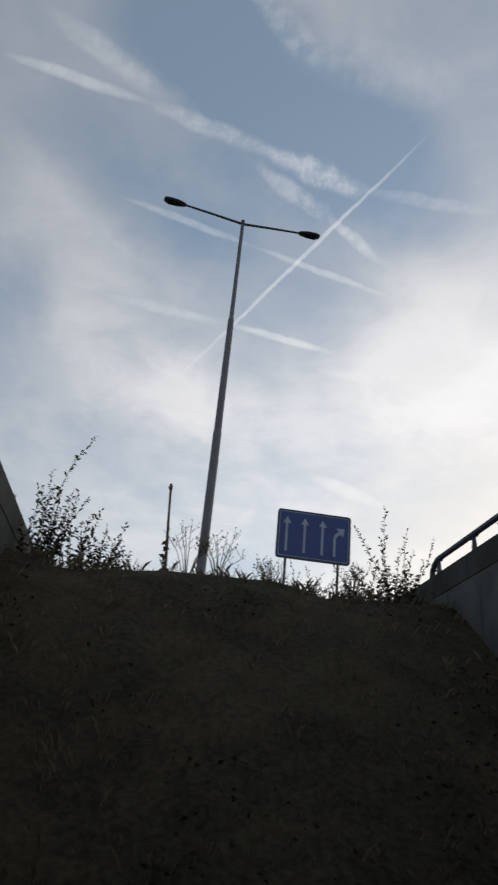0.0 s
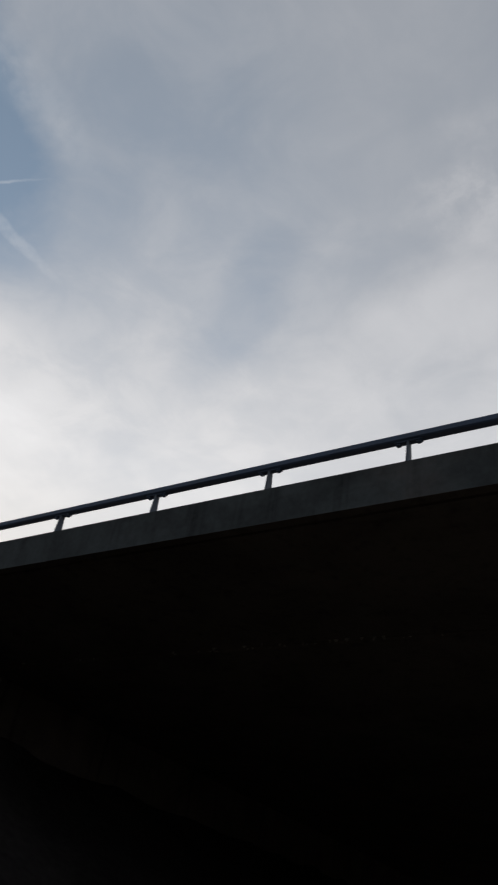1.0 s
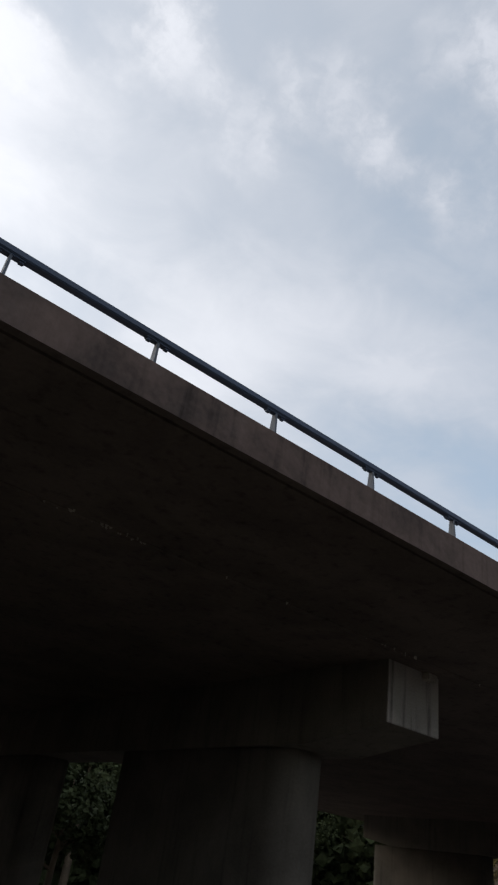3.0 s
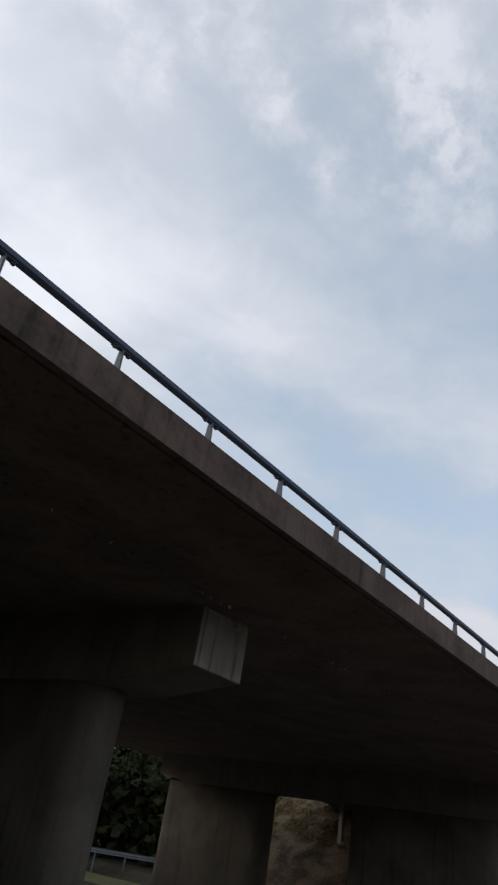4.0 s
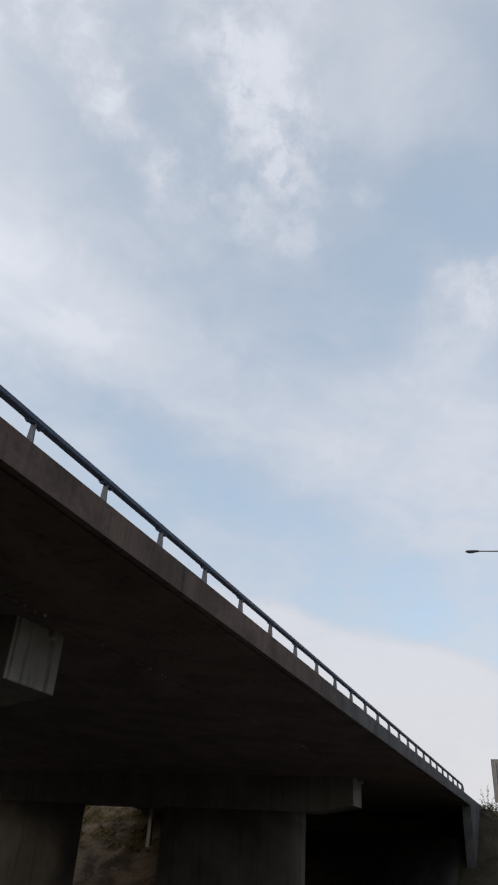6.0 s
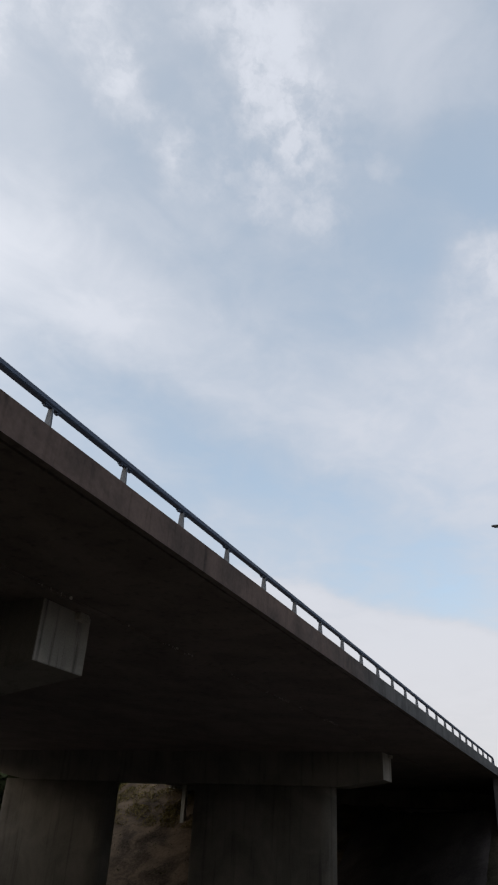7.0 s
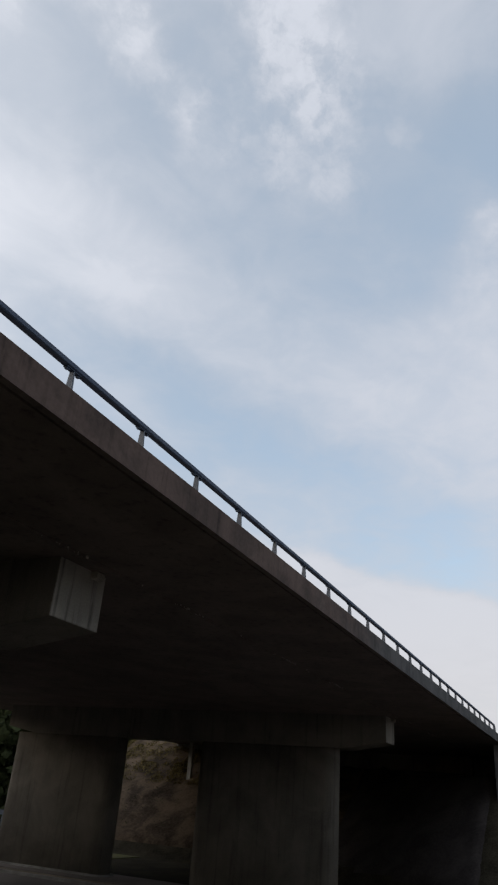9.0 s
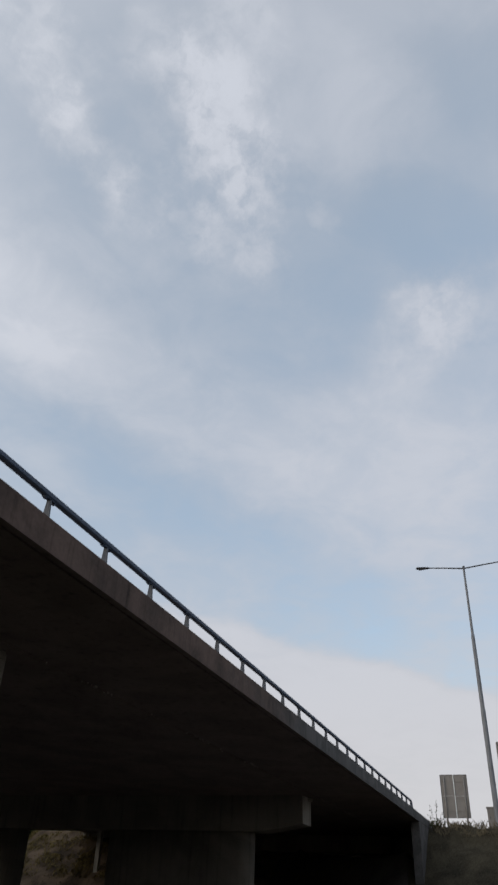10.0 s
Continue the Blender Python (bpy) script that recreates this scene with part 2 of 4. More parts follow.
# ---- materials ----
def material(name, rgb, rough=0.8, metal=0.0, grain=40.0, vary=0.25, stain=1.2, stain_amount=0.3, bump=0.2, streak=0.0, spec=0.5, x_tints=()):
    """A procedural surface: base colour with fine grain and broad stains, roughness, relief; streak: run-off marks down
    walls;
    the last argument: tints along x, each from where it begins to thin to where it ends, and its colour."""
    mat = bpy.data.materials.new(name)
    mat.use_nodes = True
    n = Nodes(mat.node_tree)
    co = n.add("ShaderNodeNewGeometry").outputs["Position"]
    fine = n.noise(co, grain, 5, 0.65)
    broad = n.noise(co, stain, 4, 0.6, 0.5)
    level = n.math("ADD", n.ramp(fine, 0.25, 0.75, 1 - vary, 1 + vary), n.ramp(broad, 0.3, 0.7, -stain_amount, stain_amount))
    if streak:
        runs = n.noise(n.vec("MULTIPLY", co, (6.0, 6.0, 0.35)), 1.0, 5, 0.6)
        level = n.math("SUBTRACT", level, n.ramp(runs, 0.5, 0.75, 0.0, streak))
    rgb_var = n.vec("SCALE", (*rgb,), scale=level)
    for start, stop, tint in x_tints:
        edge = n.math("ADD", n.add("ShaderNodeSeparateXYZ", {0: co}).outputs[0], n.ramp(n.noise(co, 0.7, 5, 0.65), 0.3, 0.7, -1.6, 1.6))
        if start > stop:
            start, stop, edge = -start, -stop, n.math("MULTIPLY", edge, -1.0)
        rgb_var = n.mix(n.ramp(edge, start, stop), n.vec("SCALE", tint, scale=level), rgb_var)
    rnd = n.ramp(broad, 0.2, 0.8, rough - 0.08, min(1.0, rough + 0.08))
    b = n.add("ShaderNodeBump", {"Height": fine, "Strength": bump, "Distance": 0.01}).outputs[0]
    shader = n.add("ShaderNodeBsdfPrincipled", {"Base Color": rgb_var, "Roughness": rnd, "Metallic": metal, "Normal": b,
                                                   "Specular IOR Level": spec})
    n.add("ShaderNodeOutputMaterial", {"Surface": shader.outputs[0]})
    return mat


CONCRETE = material("weathered_concrete", (0.18, 0.146, 0.127), 0.92, grain=18, vary=0.08, stain=0.8, stain_amount=0.2, bump=0.12, streak=0.4, spec=0.25)
# First tint paints shade on the bank-side stretch; second greys the far end.
FASCIA = material("fascia_concrete", (0.106, 0.075, 0.064), 0.92, grain=18, vary=0.12, stain=1.5, stain_amount=0.34, bump=0.12, streak=0.5, spec=0.25, x_tints=((-3.0, 2.8, (0.055, 0.06, 0.06)), (19.0, 12.0, (0.088, 0.085, 0.084))))
WING = material("lit_wing_wall_concrete", (0.115, 0.124, 0.124), 0.92, grain=20, vary=0.12, stain=0.9, stain_amount=0.25, bump=0.15, streak=0.4, spec=0.25)
# Paler than the other concrete to make up for light missing at the abutments.
ABUTMENT = material("brightened_abutment_concrete", (0.3, 0.288, 0.275), 0.92, grain=25, vary=0.1, stain=0.7, stain_amount=0.2, bump=0.15, streak=0.3, spec=0.25)
PIER_CONCRETE = material("pier_concrete", (0.205, 0.185, 0.157), 0.92, grain=25, vary=0.10, stain=0.6, stain_amount=0.22, bump=0.15, streak=0.3, spec=0.25)
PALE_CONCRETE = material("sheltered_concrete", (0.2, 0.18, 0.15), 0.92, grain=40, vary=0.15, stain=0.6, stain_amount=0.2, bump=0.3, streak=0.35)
STEEL_BLUE = material("painted_steel_rail", (0.042, 0.062, 0.105), 0.65, 0.0, grain=90, vary=0.12, stain=3, stain_amount=0.15, bump=0.08)
GALV = material("galvanised_steel", (0.3, 0.31, 0.33), 0.5, 0.7, grain=70, vary=0.15, stain=2, stain_amount=0.15, bump=0.08)
MAST_GREY = material("dull_grey_mast_steel", (0.17, 0.18, 0.2), 0.6, 0.2, grain=70, vary=0.12, stain=2, stain_amount=0.15, bump=0.08)
POST_STEEL = material("dull_post_steel", (0.066, 0.078, 0.1), 0.6, 0.0, grain=80, vary=0.15, stain=3, stain_amount=0.2, bump=0.08)
PALE_STREAKED = material("pale_streaked_concrete", (0.46, 0.43, 0.39), 0.92, grain=40, vary=0.15, stain=1.0, stain_amount=0.2, bump=0.3, streak=0.8)
BOUNCE_GROUND = material("pale_bounce_ground", (0.27, 0.225, 0.17), 0.95, grain=45, vary=0.4, stain=0.7, stain_amount=0.25, bump=0.7)
DARK_METAL = material("dark_lamp_housing", (0.07, 0.075, 0.085), 0.5, 0.1, grain=80, vary=0.15, bump=0.05)
SIGN_BLUE = material("blue_sign_sheet", (0.045, 0.085, 0.27), 0.5, grain=120, vary=0.06, stain=4, stain_amount=0.08, bump=0.02)
# Arrow white dimmed and blued: backlighting put into the base colour.
ARROW_WHITE = material("backlit_white_arrow_sheet", (0.36, 0.46, 0.56), 0.5, grain=120, vary=0.05, stain=4, stain_amount=0.1, bump=0.02)
SIGN_WHITE = material("white_sign_sheet", (0.62, 0.66, 0.68), 0.45, grain=120, vary=0.05, stain=4, stain_amount=0.08, bump=0.02)
SIGN_BACK = material("grey_aluminium_sheet", (0.2, 0.188, 0.178), 0.6, 0.1, grain=60, vary=0.08, stain=1.5, stain_amount=0.12, bump=0.03)
GRASS_SOIL = material("dry_grass_bank", (0.042, 0.036, 0.024), 0.95, grain=14, vary=0.45, stain=0.7, stain_amount=0.4, bump=0.8, spec=0.1)
ASPHALT = material("asphalt", (0.2, 0.172, 0.158), 0.9, grain=120, vary=0.3, stain=0.6, stain_amount=0.2, bump=0.4)
LEAF = material("dark_green_leaf", (0.037, 0.045, 0.019), 0.8, grain=20, vary=0.35, stain=2, stain_amount=0.3, bump=0.1, spec=0.1)
BANK_LEAF = material("dull_olive_leaf", (0.046, 0.045, 0.025), 0.85, grain=20, vary=0.3, stain=2, stain_amount=0.3, bump=0.1, spec=0.1)
SUNLIT_LEAF = material("sunlit_yellow_leaf", (0.135, 0.105, 0.04), 0.8, grain=20, vary=0.35, stain=2, stain_amount=0.35, bump=0.1, spec=0.1)
TWIG = material("brown_twig", (0.11, 0.08, 0.05), 0.85, grain=50, vary=0.3, bump=0.3)
BRICK = material("brown_brick", (0.09, 0.065, 0.048), 0.85, grain=30, vary=0.2, stain=0.5, stain_amount=0.15, bump=0.2)
GLASS = material("dark_window_glass", (0.05, 0.06, 0.07), 0.15, grain=5, vary=0.05, stain=1, stain_amount=0.05, bump=0.0)
LIME = material("pale_lime_deposit", (0.5, 0.46, 0.4), 0.9, grain=60, vary=0.3, bump=0.4)
EARTH = material("bare_earth_slope", (0.08, 0.058, 0.04), 0.95, grain=7, vary=0.3, stain=0.55, stain_amount=0.6, bump=0.45, spec=0.1)
DUST = material("dusty_sheltered_earth", (0.062, 0.053, 0.05), 0.95, grain=9, vary=0.2, stain=0.5, stain_amount=0.3, bump=0.4, spec=0.1)
KERB = material("concrete_kerb", (0.33, 0.32, 0.3), 0.9, grain=60, vary=0.2, bump=0.3)
VERGE = material("mown_verge_grass", (0.085, 0.085, 0.024), 0.95, grain=25, vary=0.4, stain=0.8, stain_amount=0.3, bump=0.8)
DRY = material("dry_weed_straw", (0.11, 0.09, 0.055), 0.9, grain=30, vary=0.3, bump=0.2)


# ---- mesh tools ----
def part(name, bm, mat, parent=None, label="", smooth=False):
    """Links a bmesh as one mesh object, under a thing if one is given."""
    me = bpy.data.meshes.new(name)
    bmesh.ops.recalc_face_normals(bm, faces=bm.faces)
    bm.to_mesh(me)
    bm.free()
    me.materials.append(mat)
    if smooth:
        for p in me.polygons:
            p.use_smooth = True
    ob = new(name, me)
    if parent:
        ob.parent = parent
    if label:
        ob["label"] = label
    return ob


def thing(name, at, label, category, group="", kind=""):
    ob = new(name)
    ob.location = at
    return tagged(ob, label, category, group, kind)


def box(lo, hi, bevel=0.0, bm=None):
    bm = bm or bmesh.new()
    r = bmesh.ops.create_cube(bm, size=1.0)
    size = Vector(hi) - Vector(lo)
    mid = (Vector(hi) + Vector(lo)) / 2
    for v in r["verts"]:
        v.co = Vector((v.co.x * size.x, v.co.y * size.y, v.co.z * size.z)) + mid
    if bevel:
        edges = list({e for v in r["verts"] for e in v.link_edges})
        bmesh.ops.bevel(bm, geom=edges, offset=bevel, segments=2, affect="EDGES")
    return bm


def prism(outline, lo, hi, axis="x", bevel=0.0, bm=None):
    """Extrudes a closed outline of pairs along an axis. x: pairs are (y, z); y: (x, z); z: (x, y)."""
    bm = bm or bmesh.new()
    put = {"x": lambda a, b, c: (c, a, b), "y": lambda a, b, c: (a, c, b), "z": lambda a, b, c: (a, b, c)}[axis]
    ends = [[bm.verts.new(put(a, b, c)) for a, b in outline] for c in (lo, hi)]
    bm.faces.new(ends[0])
    bm.faces.new(ends[1][::-1])
    k = len(outline)
    for i in range(k):
        bm.faces.new((ends[0][i], ends[0][(i + 1) % k], ends[1][(i + 1) % k], ends[1][i]))
    if bevel:
        bmesh.ops.bevel(bm, geom=list(bm.edges), offset=bevel, segments=2, affect="EDGES")
    return bm


def tube(points, radii, sides=10, bm=None):
    """A round tapered tube along points."""
    bm = bm or bmesh.new()
    rings = []
    pts = [Vector(p) for p in points]
    for i, p in enumerate(pts):
        d = (pts[min(i + 1, len(pts) - 1)] - pts[max(i - 1, 0)]).normalized()
        a = d.orthogonal().normalized() if abs(d.z) < 0.95 else (Vector((0, 1, 0)) - d * d.y).normalized()
        b = d.cross(a)
        r = radii[i] if isinstance(radii, (list, tuple)) else radii
        rings.append([bm.verts.new(p + (a * math.cos(j * math.tau / sides) + b * math.sin(j * math.tau / sides)) * r) for j in range(sides)])
    for q, s in zip(rings, rings[1:]):
        for j in range(sides):
            bm.faces.new((q[j], q[(j + 1) % sides], s[(j + 1) % sides], s[j]))
    bm.faces.new(rings[0][::-1])
    bm.faces.new(rings[-1])
    return bm


# ---- viaduct numbers ----
EDGE_Y, TOP_Z, LIP_Z = 4.489, 6.320, 5.948  # near fascia, its top and bottom
FAR_Y = 28.2
CAP_Y, CAP_Z = 7.35, 5.0
STEP = 1.351  # rail post spacing
RAIL_X, RAIL_POSTS = -11.476, 36
PIER_ROWS = (8.95, 28.25)
DECK_LO, DECK_HI = -15.0, 52.0


def blend(a, b, t):
    return a + (b - a) * min(max(t, 0.0), 1.0)


# ---- ground ----
def bank_z(x, y):
    """Height of the ground: a flat road bed with an embankment at either end of the viaducts."""
    left = min(max((-3.1 - x) * 0.73, 0.0), 5.58 + 0.04 * math.sin(y * 1.7))
    edge = 32.5 + blend(0.0, 7.0, (y - 5.0) / 8.0)
    toe = edge
    if y > 32:
        toe += 1.7 * (y - 32)
        left = min(left, max(0.0, 5.58 - 0.25 * (y - 32)))
    berm = 6.05 if y < 4.9 else blend(4.5, 6.05, (y - 12.0) / 2.0)
    right = min(max((x - toe) * 0.65, 0.0), berm)
    bed = -0.55 * blend(0, 1, (x - 4.0) / 3.0) * blend(0, 1, (edge - x) / 0.85)
    return max(left, right) if x < 4 or x > edge else bed


def ground_z(x, y):
    """The bank with its unevenness."""
    z = bank_z(x, y)
    rough = max(0.0, min(1.0, z)) * 0.16
    return z + rough * noise.noise((x * 0.8, y * 0.8, 0)) + rough * 0.6 * noise.noise((x * 2.1, y * 2.1, 3))


def build_ground():
    bm = bmesh.new()
    xs = [-1500, -400, -120, -60, -40] + [-30 + 0.4 * i for i in range(100)] + [10 + 2 * i for i in range(10)] + [30 + 0.4 * i for i in range(50)] + [52, 60, 80, 120, 400, 1500]
    ys = [-1500, -400, -120, -60, -30, -20] + [-12 + 0.4 * i for i in range(105)] + [32, 36, 42, 50, 70, 120, 400, 1500]
    grid = []
    for x in xs:
        col = []
        for y in ys:
            col.append(bm.verts.new((x, y, ground_z(x, y))))
        grid.append(col)
    for a, b in zip(grid, grid[1:]):
        for j in range(len(ys) - 1):
            bm.faces.new((a[j], b[j], b[j + 1], a[j + 1]))
    return tagged(part("ground", bm, GRASS_SOIL, smooth=True), "dark dry grass and bare soil on steep embankments", "ground", kind="structure")


build_ground()
tagged(part("road", box((11.0, -120, -0.8), (25.5, 160, -0.538)), ASPHALT), "dark worn asphalt road passing under the viaducts", "road", kind="structure")
# Added pale ground strips that bounce light up onto the deck undersides.
for x0, x1, z in ((-2.2, 3.9, 0.006), (7.1, 10.8, -0.544), (25.7, 29.4, -0.544)):
    tagged(part("bounce_strip", box((x0, -30, z - 0.2), (x1, 30, z)), BOUNCE_GROUND), "pale bounce strips added on the ground under the viaducts", "gravel", kind="structure")
for x in (10.85, 25.5):
    tagged(part("kerb", box((x, -120, -0.8), (x + 0.15, 160, -0.43), 0.015), KERB), "pale concrete kerb along the road", "kerb", kind="structure")
tagged(part("pavement", box((26.9, 10.0, -0.8), (29.4, 40.0, -0.49), 0.01), ASPHALT), "worn asphalt path beside the piers", "pavement", kind="structure")
tagged(part("verge", box((33.0, 24.0, -0.9), (38.4, 44.0, -0.52)), VERGE), "green mown grass strip beyond the road", "verge", kind="structure")


# ---- viaduct ----
def build_viaduct(y_near, y_far, name, label):
    """A deck slab with a deeper middle; the near face may look to either side."""
    road = thing(name, (0, 0, 0), label, "viaduct", kind="structure")
    s = 1 if y_far > y_near else -1
    a, b = y_near, y_far
    # fascia with a drip groove behind its lower edge, then the cantilever and the main slab
    section = [(a, LIP_Z), (a, TOP_Z), (b, TOP_Z), (b, LIP_Z), (b - s * 0.10, LIP_Z), (b - s * 0.10, LIP_Z + 0.03), (b - s * 0.14, LIP_Z + 0.03),
               (b - s * 0.14, LIP_Z), (b - s * 2.5, LIP_Z - 0.01), (b - s * 2.52, LIP_Z - 0.04), (a + s * 2.54, LIP_Z - 0.04), (a + s * 2.52, LIP_Z - 0.01),
               (a + s * 0.14, LIP_Z), (a + s * 0.14, LIP_Z + 0.03), (a + s * 0.10, LIP_Z + 0.03), (a + s * 0.10, LIP_Z)]
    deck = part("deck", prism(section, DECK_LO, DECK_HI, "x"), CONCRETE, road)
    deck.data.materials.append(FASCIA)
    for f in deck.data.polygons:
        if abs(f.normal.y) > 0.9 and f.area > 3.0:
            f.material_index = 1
    return road


viaduct = build_viaduct(EDGE_Y, FAR_Y, "viaduct", "long weathered concrete motorway viaduct on wall piers")
twin = build_viaduct(-2.3, -26.0, "twin_viaduct", "parallel weathered concrete motorway viaduct beside the gap")


def pier_outline(x, y0, y1, half):
    """A wall with well rounded ends, seen from above."""
    pts = []
    for cy, s in ((y0 + half, -1), (y1 - half, 1)):
        for i in range(17):
            t = math.pi * i / 16
            pts.append((x - s * half * math.cos(t), cy + s * half * math.sin(t)))
    return pts


def build_piers(parent, near, far):
    s = 1 if far > near else -1
    for x in PIER_ROWS:
        c0, c1 = near + s * (CAP_Y - EDGE_Y), far - s * (CAP_Y - EDGE_Y)
        cap = prism([(c0, LIP_Z - 0.03), (c1, LIP_Z - 0.03), (c1, CAP_Z), (c1 - s * 1.6, 4.74), (c0 + s * 1.6, 4.74), (c0, CAP_Z)], x - 0.63, x + 0.57, "x", 0.008)
        beam = part("crossbeam", cap, PALE_CONCRETE, parent, "concrete crossbeam with pale, streaked ends")
        # End faces take a paler, streaked tone than the sides.
        beam.data.materials.append(PALE_STREAKED)
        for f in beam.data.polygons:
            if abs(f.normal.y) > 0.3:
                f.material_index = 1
        part("bearing_pad", box((x + 0.15, min(c0 - s * 0.12, c0 + s * 0.2), LIP_Z - 0.16), (x + 0.4, max(c0 - s * 0.12, c0 + s * 0.2), LIP_Z - 0.042), 0.02), LIME, parent, "pale crumbling bearing pad")
        for y0, y1 in ((9.5 if x < 20 else 9.34, 15.25), (19.1, 25.0)):
            a, b = (y0, y1) if s > 0 else sorted((near - (y0 - EDGE_Y), near - (y1 - EDGE_Y)))
            wall = part("pier", prism(pier_outline(x, a, b, 0.5), -0.9, 4.76, "z"), PIER_CONCRETE, parent, smooth=False)
            for f in wall.data.polygons:
                f.use_smooth = abs(f.normal.z) < 0.5
            part("pier_foot", prism(pier_outline(x, a - 0.12, b + 0.12, 0.62), -0.9, -0.42, "z"), KERB, parent)


build_piers(viaduct, EDGE_Y, FAR_Y)
build_piers(twin, -2.3, -26.0)

# guard rail: square tube with bracket plates, tapered posts, a bent-down end on either side
RAIL_LO, RAIL_HI = 6.566, 6.636
RY0, RY1 = EDGE_Y + 0.02, EDGE_Y + 0.105
rail_end = RAIL_X + STEP * (RAIL_POSTS - 1)


def rail_mesh():
    bm = bmesh.new()
    mid_y, mid_z = (RY0 + RY1) / 2, (RAIL_LO + RAIL_HI) / 2
    path = [(RAIL_X - 0.30, TOP_Z - 0.02, 1.35), (RAIL_X - 0.27, TOP_Z + 0.14, 1.2), (RAIL_X - 0.18, mid_z - 0.06, 0.75), (RAIL_X - 0.03, mid_z, 0.1),
            (rail_end + 0.03, mid_z, -0.1), (rail_end + 0.2, mid_z - 0.06, -0.75), (rail_end + 0.29, TOP_Z + 0.14, -1.2), (rail_end + 0.32, TOP_Z - 0.02, -1.35)]
    hy, hz, c = (RY1 - RY0) / 2, (RAIL_HI - RAIL_LO) / 2, 0.012
    shape = [(-hy + c, -hz), (hy - c, -hz), (hy, -hz + c), (hy, hz - c), (hy - c, hz), (-hy + c, hz), (-hy, hz - c), (-hy, -hz + c)]
    rings = []
    for x, z, lean in path:
        across = Vector((-math.sin(lean), 0, math.cos(lean)))
        rings.append([bm.verts.new(Vector((x, mid_y + a, z)) + across * b) for a, b in shape])
    for q, r in zip(rings, rings[1:]):
        for j in range(8):
            bm.faces.new((q[j], q[(j + 1) % 8], r[(j + 1) % 8], r[j]))
    bm.faces.new(rings[0][::-1])
    bm.faces.new(rings[-1])
    return bm


guard_rail = thing("guard_rail", (0, 0, 0), "dark blue-grey steel box rail on short posts along the viaduct edge", "guard rail")
part("rail", rail_mesh(), STEEL_BLUE, guard_rail)
post_bm = prism([(EDGE_Y + 0.02, TOP_Z - 0.01), (EDGE_Y + 0.115, TOP_Z - 0.01), (EDGE_Y + 0.09, RAIL_LO + 0.005), (EDGE_Y + 0.04, RAIL_LO + 0.005)], -0.011, 0.011, "x")
post = part("rail_post", post_bm, POST_STEEL, guard_rail)
plate_bm = box((-0.12, EDGE_Y + 0.035, RAIL_LO - 0.014), (0.12, EDGE_Y + 0.095, RAIL_LO + 0.002), 0.004)
for dx in (-0.09, 0.09):
    box((dx - 0.02, EDGE_Y + 0.045, RAIL_LO - 0.032), (dx + 0.02, EDGE_Y + 0.085, RAIL_LO - 0.012), 0.004, plate_bm)
plate = part("bracket", plate_bm, STEEL_BLUE, guard_rail)
foot_bm = box((-0.09, EDGE_Y + 0.015, TOP_Z - 0.004), (0.09, EDGE_Y + 0.15, TOP_Z + 0.012), 0.003)
foot = part("base_plate", foot_bm, POST_STEEL, guard_rail)
for k in range(RAIL_POSTS):
    for ob in (post, plate, foot):
        o = ob if k == 0 else new(ob.name.split(".")[0], ob.data)
        o.parent, o.location.x = guard_rail, RAIL_X + STEP * k

# ends of the viaduct
for x0, x1 in ((-15.0, -8.7), (37.9, 52.0)):
    # Near wall's paler base carries the light on it; the far wall stays dark.
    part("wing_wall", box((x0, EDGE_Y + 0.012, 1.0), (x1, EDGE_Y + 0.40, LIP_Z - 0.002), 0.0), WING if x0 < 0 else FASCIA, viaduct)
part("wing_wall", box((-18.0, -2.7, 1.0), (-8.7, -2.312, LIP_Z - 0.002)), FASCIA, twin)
for x0, x1, b0, b1 in ((-11.4, -10.8, -10.75, -9.78), (47.9, 48.6, 46.9, 47.85)):
    part("abutment_wall", box((x0, EDGE_Y + 0.42, 1.0), (x1, FAR_Y - 0.2, LIP_Z - 0.045)), ABUTMENT, viaduct)
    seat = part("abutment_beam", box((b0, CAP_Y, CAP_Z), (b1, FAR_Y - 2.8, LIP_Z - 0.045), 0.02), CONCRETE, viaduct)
    # Pale end faces lift the dim beam ends; the light is in the colour.
    seat.data.materials.append(PALE_STREAKED)
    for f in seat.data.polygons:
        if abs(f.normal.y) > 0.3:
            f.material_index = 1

# lime deposits along the construction joint under the cantilever
rng = random.Random(5)
part("joint_ridge", prism([(6.985, LIP_Z + 0.0), (6.985, LIP_Z - 0.022), (7.012, LIP_Z - 0.026), (7.02, LIP_Z + 0.0)], -10.5, 46.5, "x"), CONCRETE, viaduct)
lime = bmesh.new()
for i in range(900):
    x = rng.uniform(-9, 34)
    dense = noise.noise((x * 0.8, 0, 7))
    if dense < rng.uniform(-0.1, 0.5):
        continue
    y, l, w, d = 7.0 + rng.gauss(0, 0.03), rng.uniform(0.01, 0.05), rng.uniform(0.006, 0.022), rng.uniform(0.0, 0.012)
    z = LIP_Z - 0.026
    top = [lime.verts.new((x + l * math.cos(t) * rng.uniform(0.5, 1), y + w * math.sin(t) * rng.uniform(0.5, 1), z + 0.02)) for t in [j * math.tau / 7 for j in range(7)]]
    low = [lime.verts.new(v.co * 0.3 + Vector((x, y, z)) * 0.7 + Vector((0, 0, -0.012 - d))) for v in top]
    for j in range(7):
        lime.faces.new((top[j], top[(j + 1) % 7], low[(j + 1) % 7], low[j]))
    lime.faces.new(low)
part("lime_deposit", lime, LIME, viaduct, "pale lime crust on the soffit joint")["kind"] = "stuff"


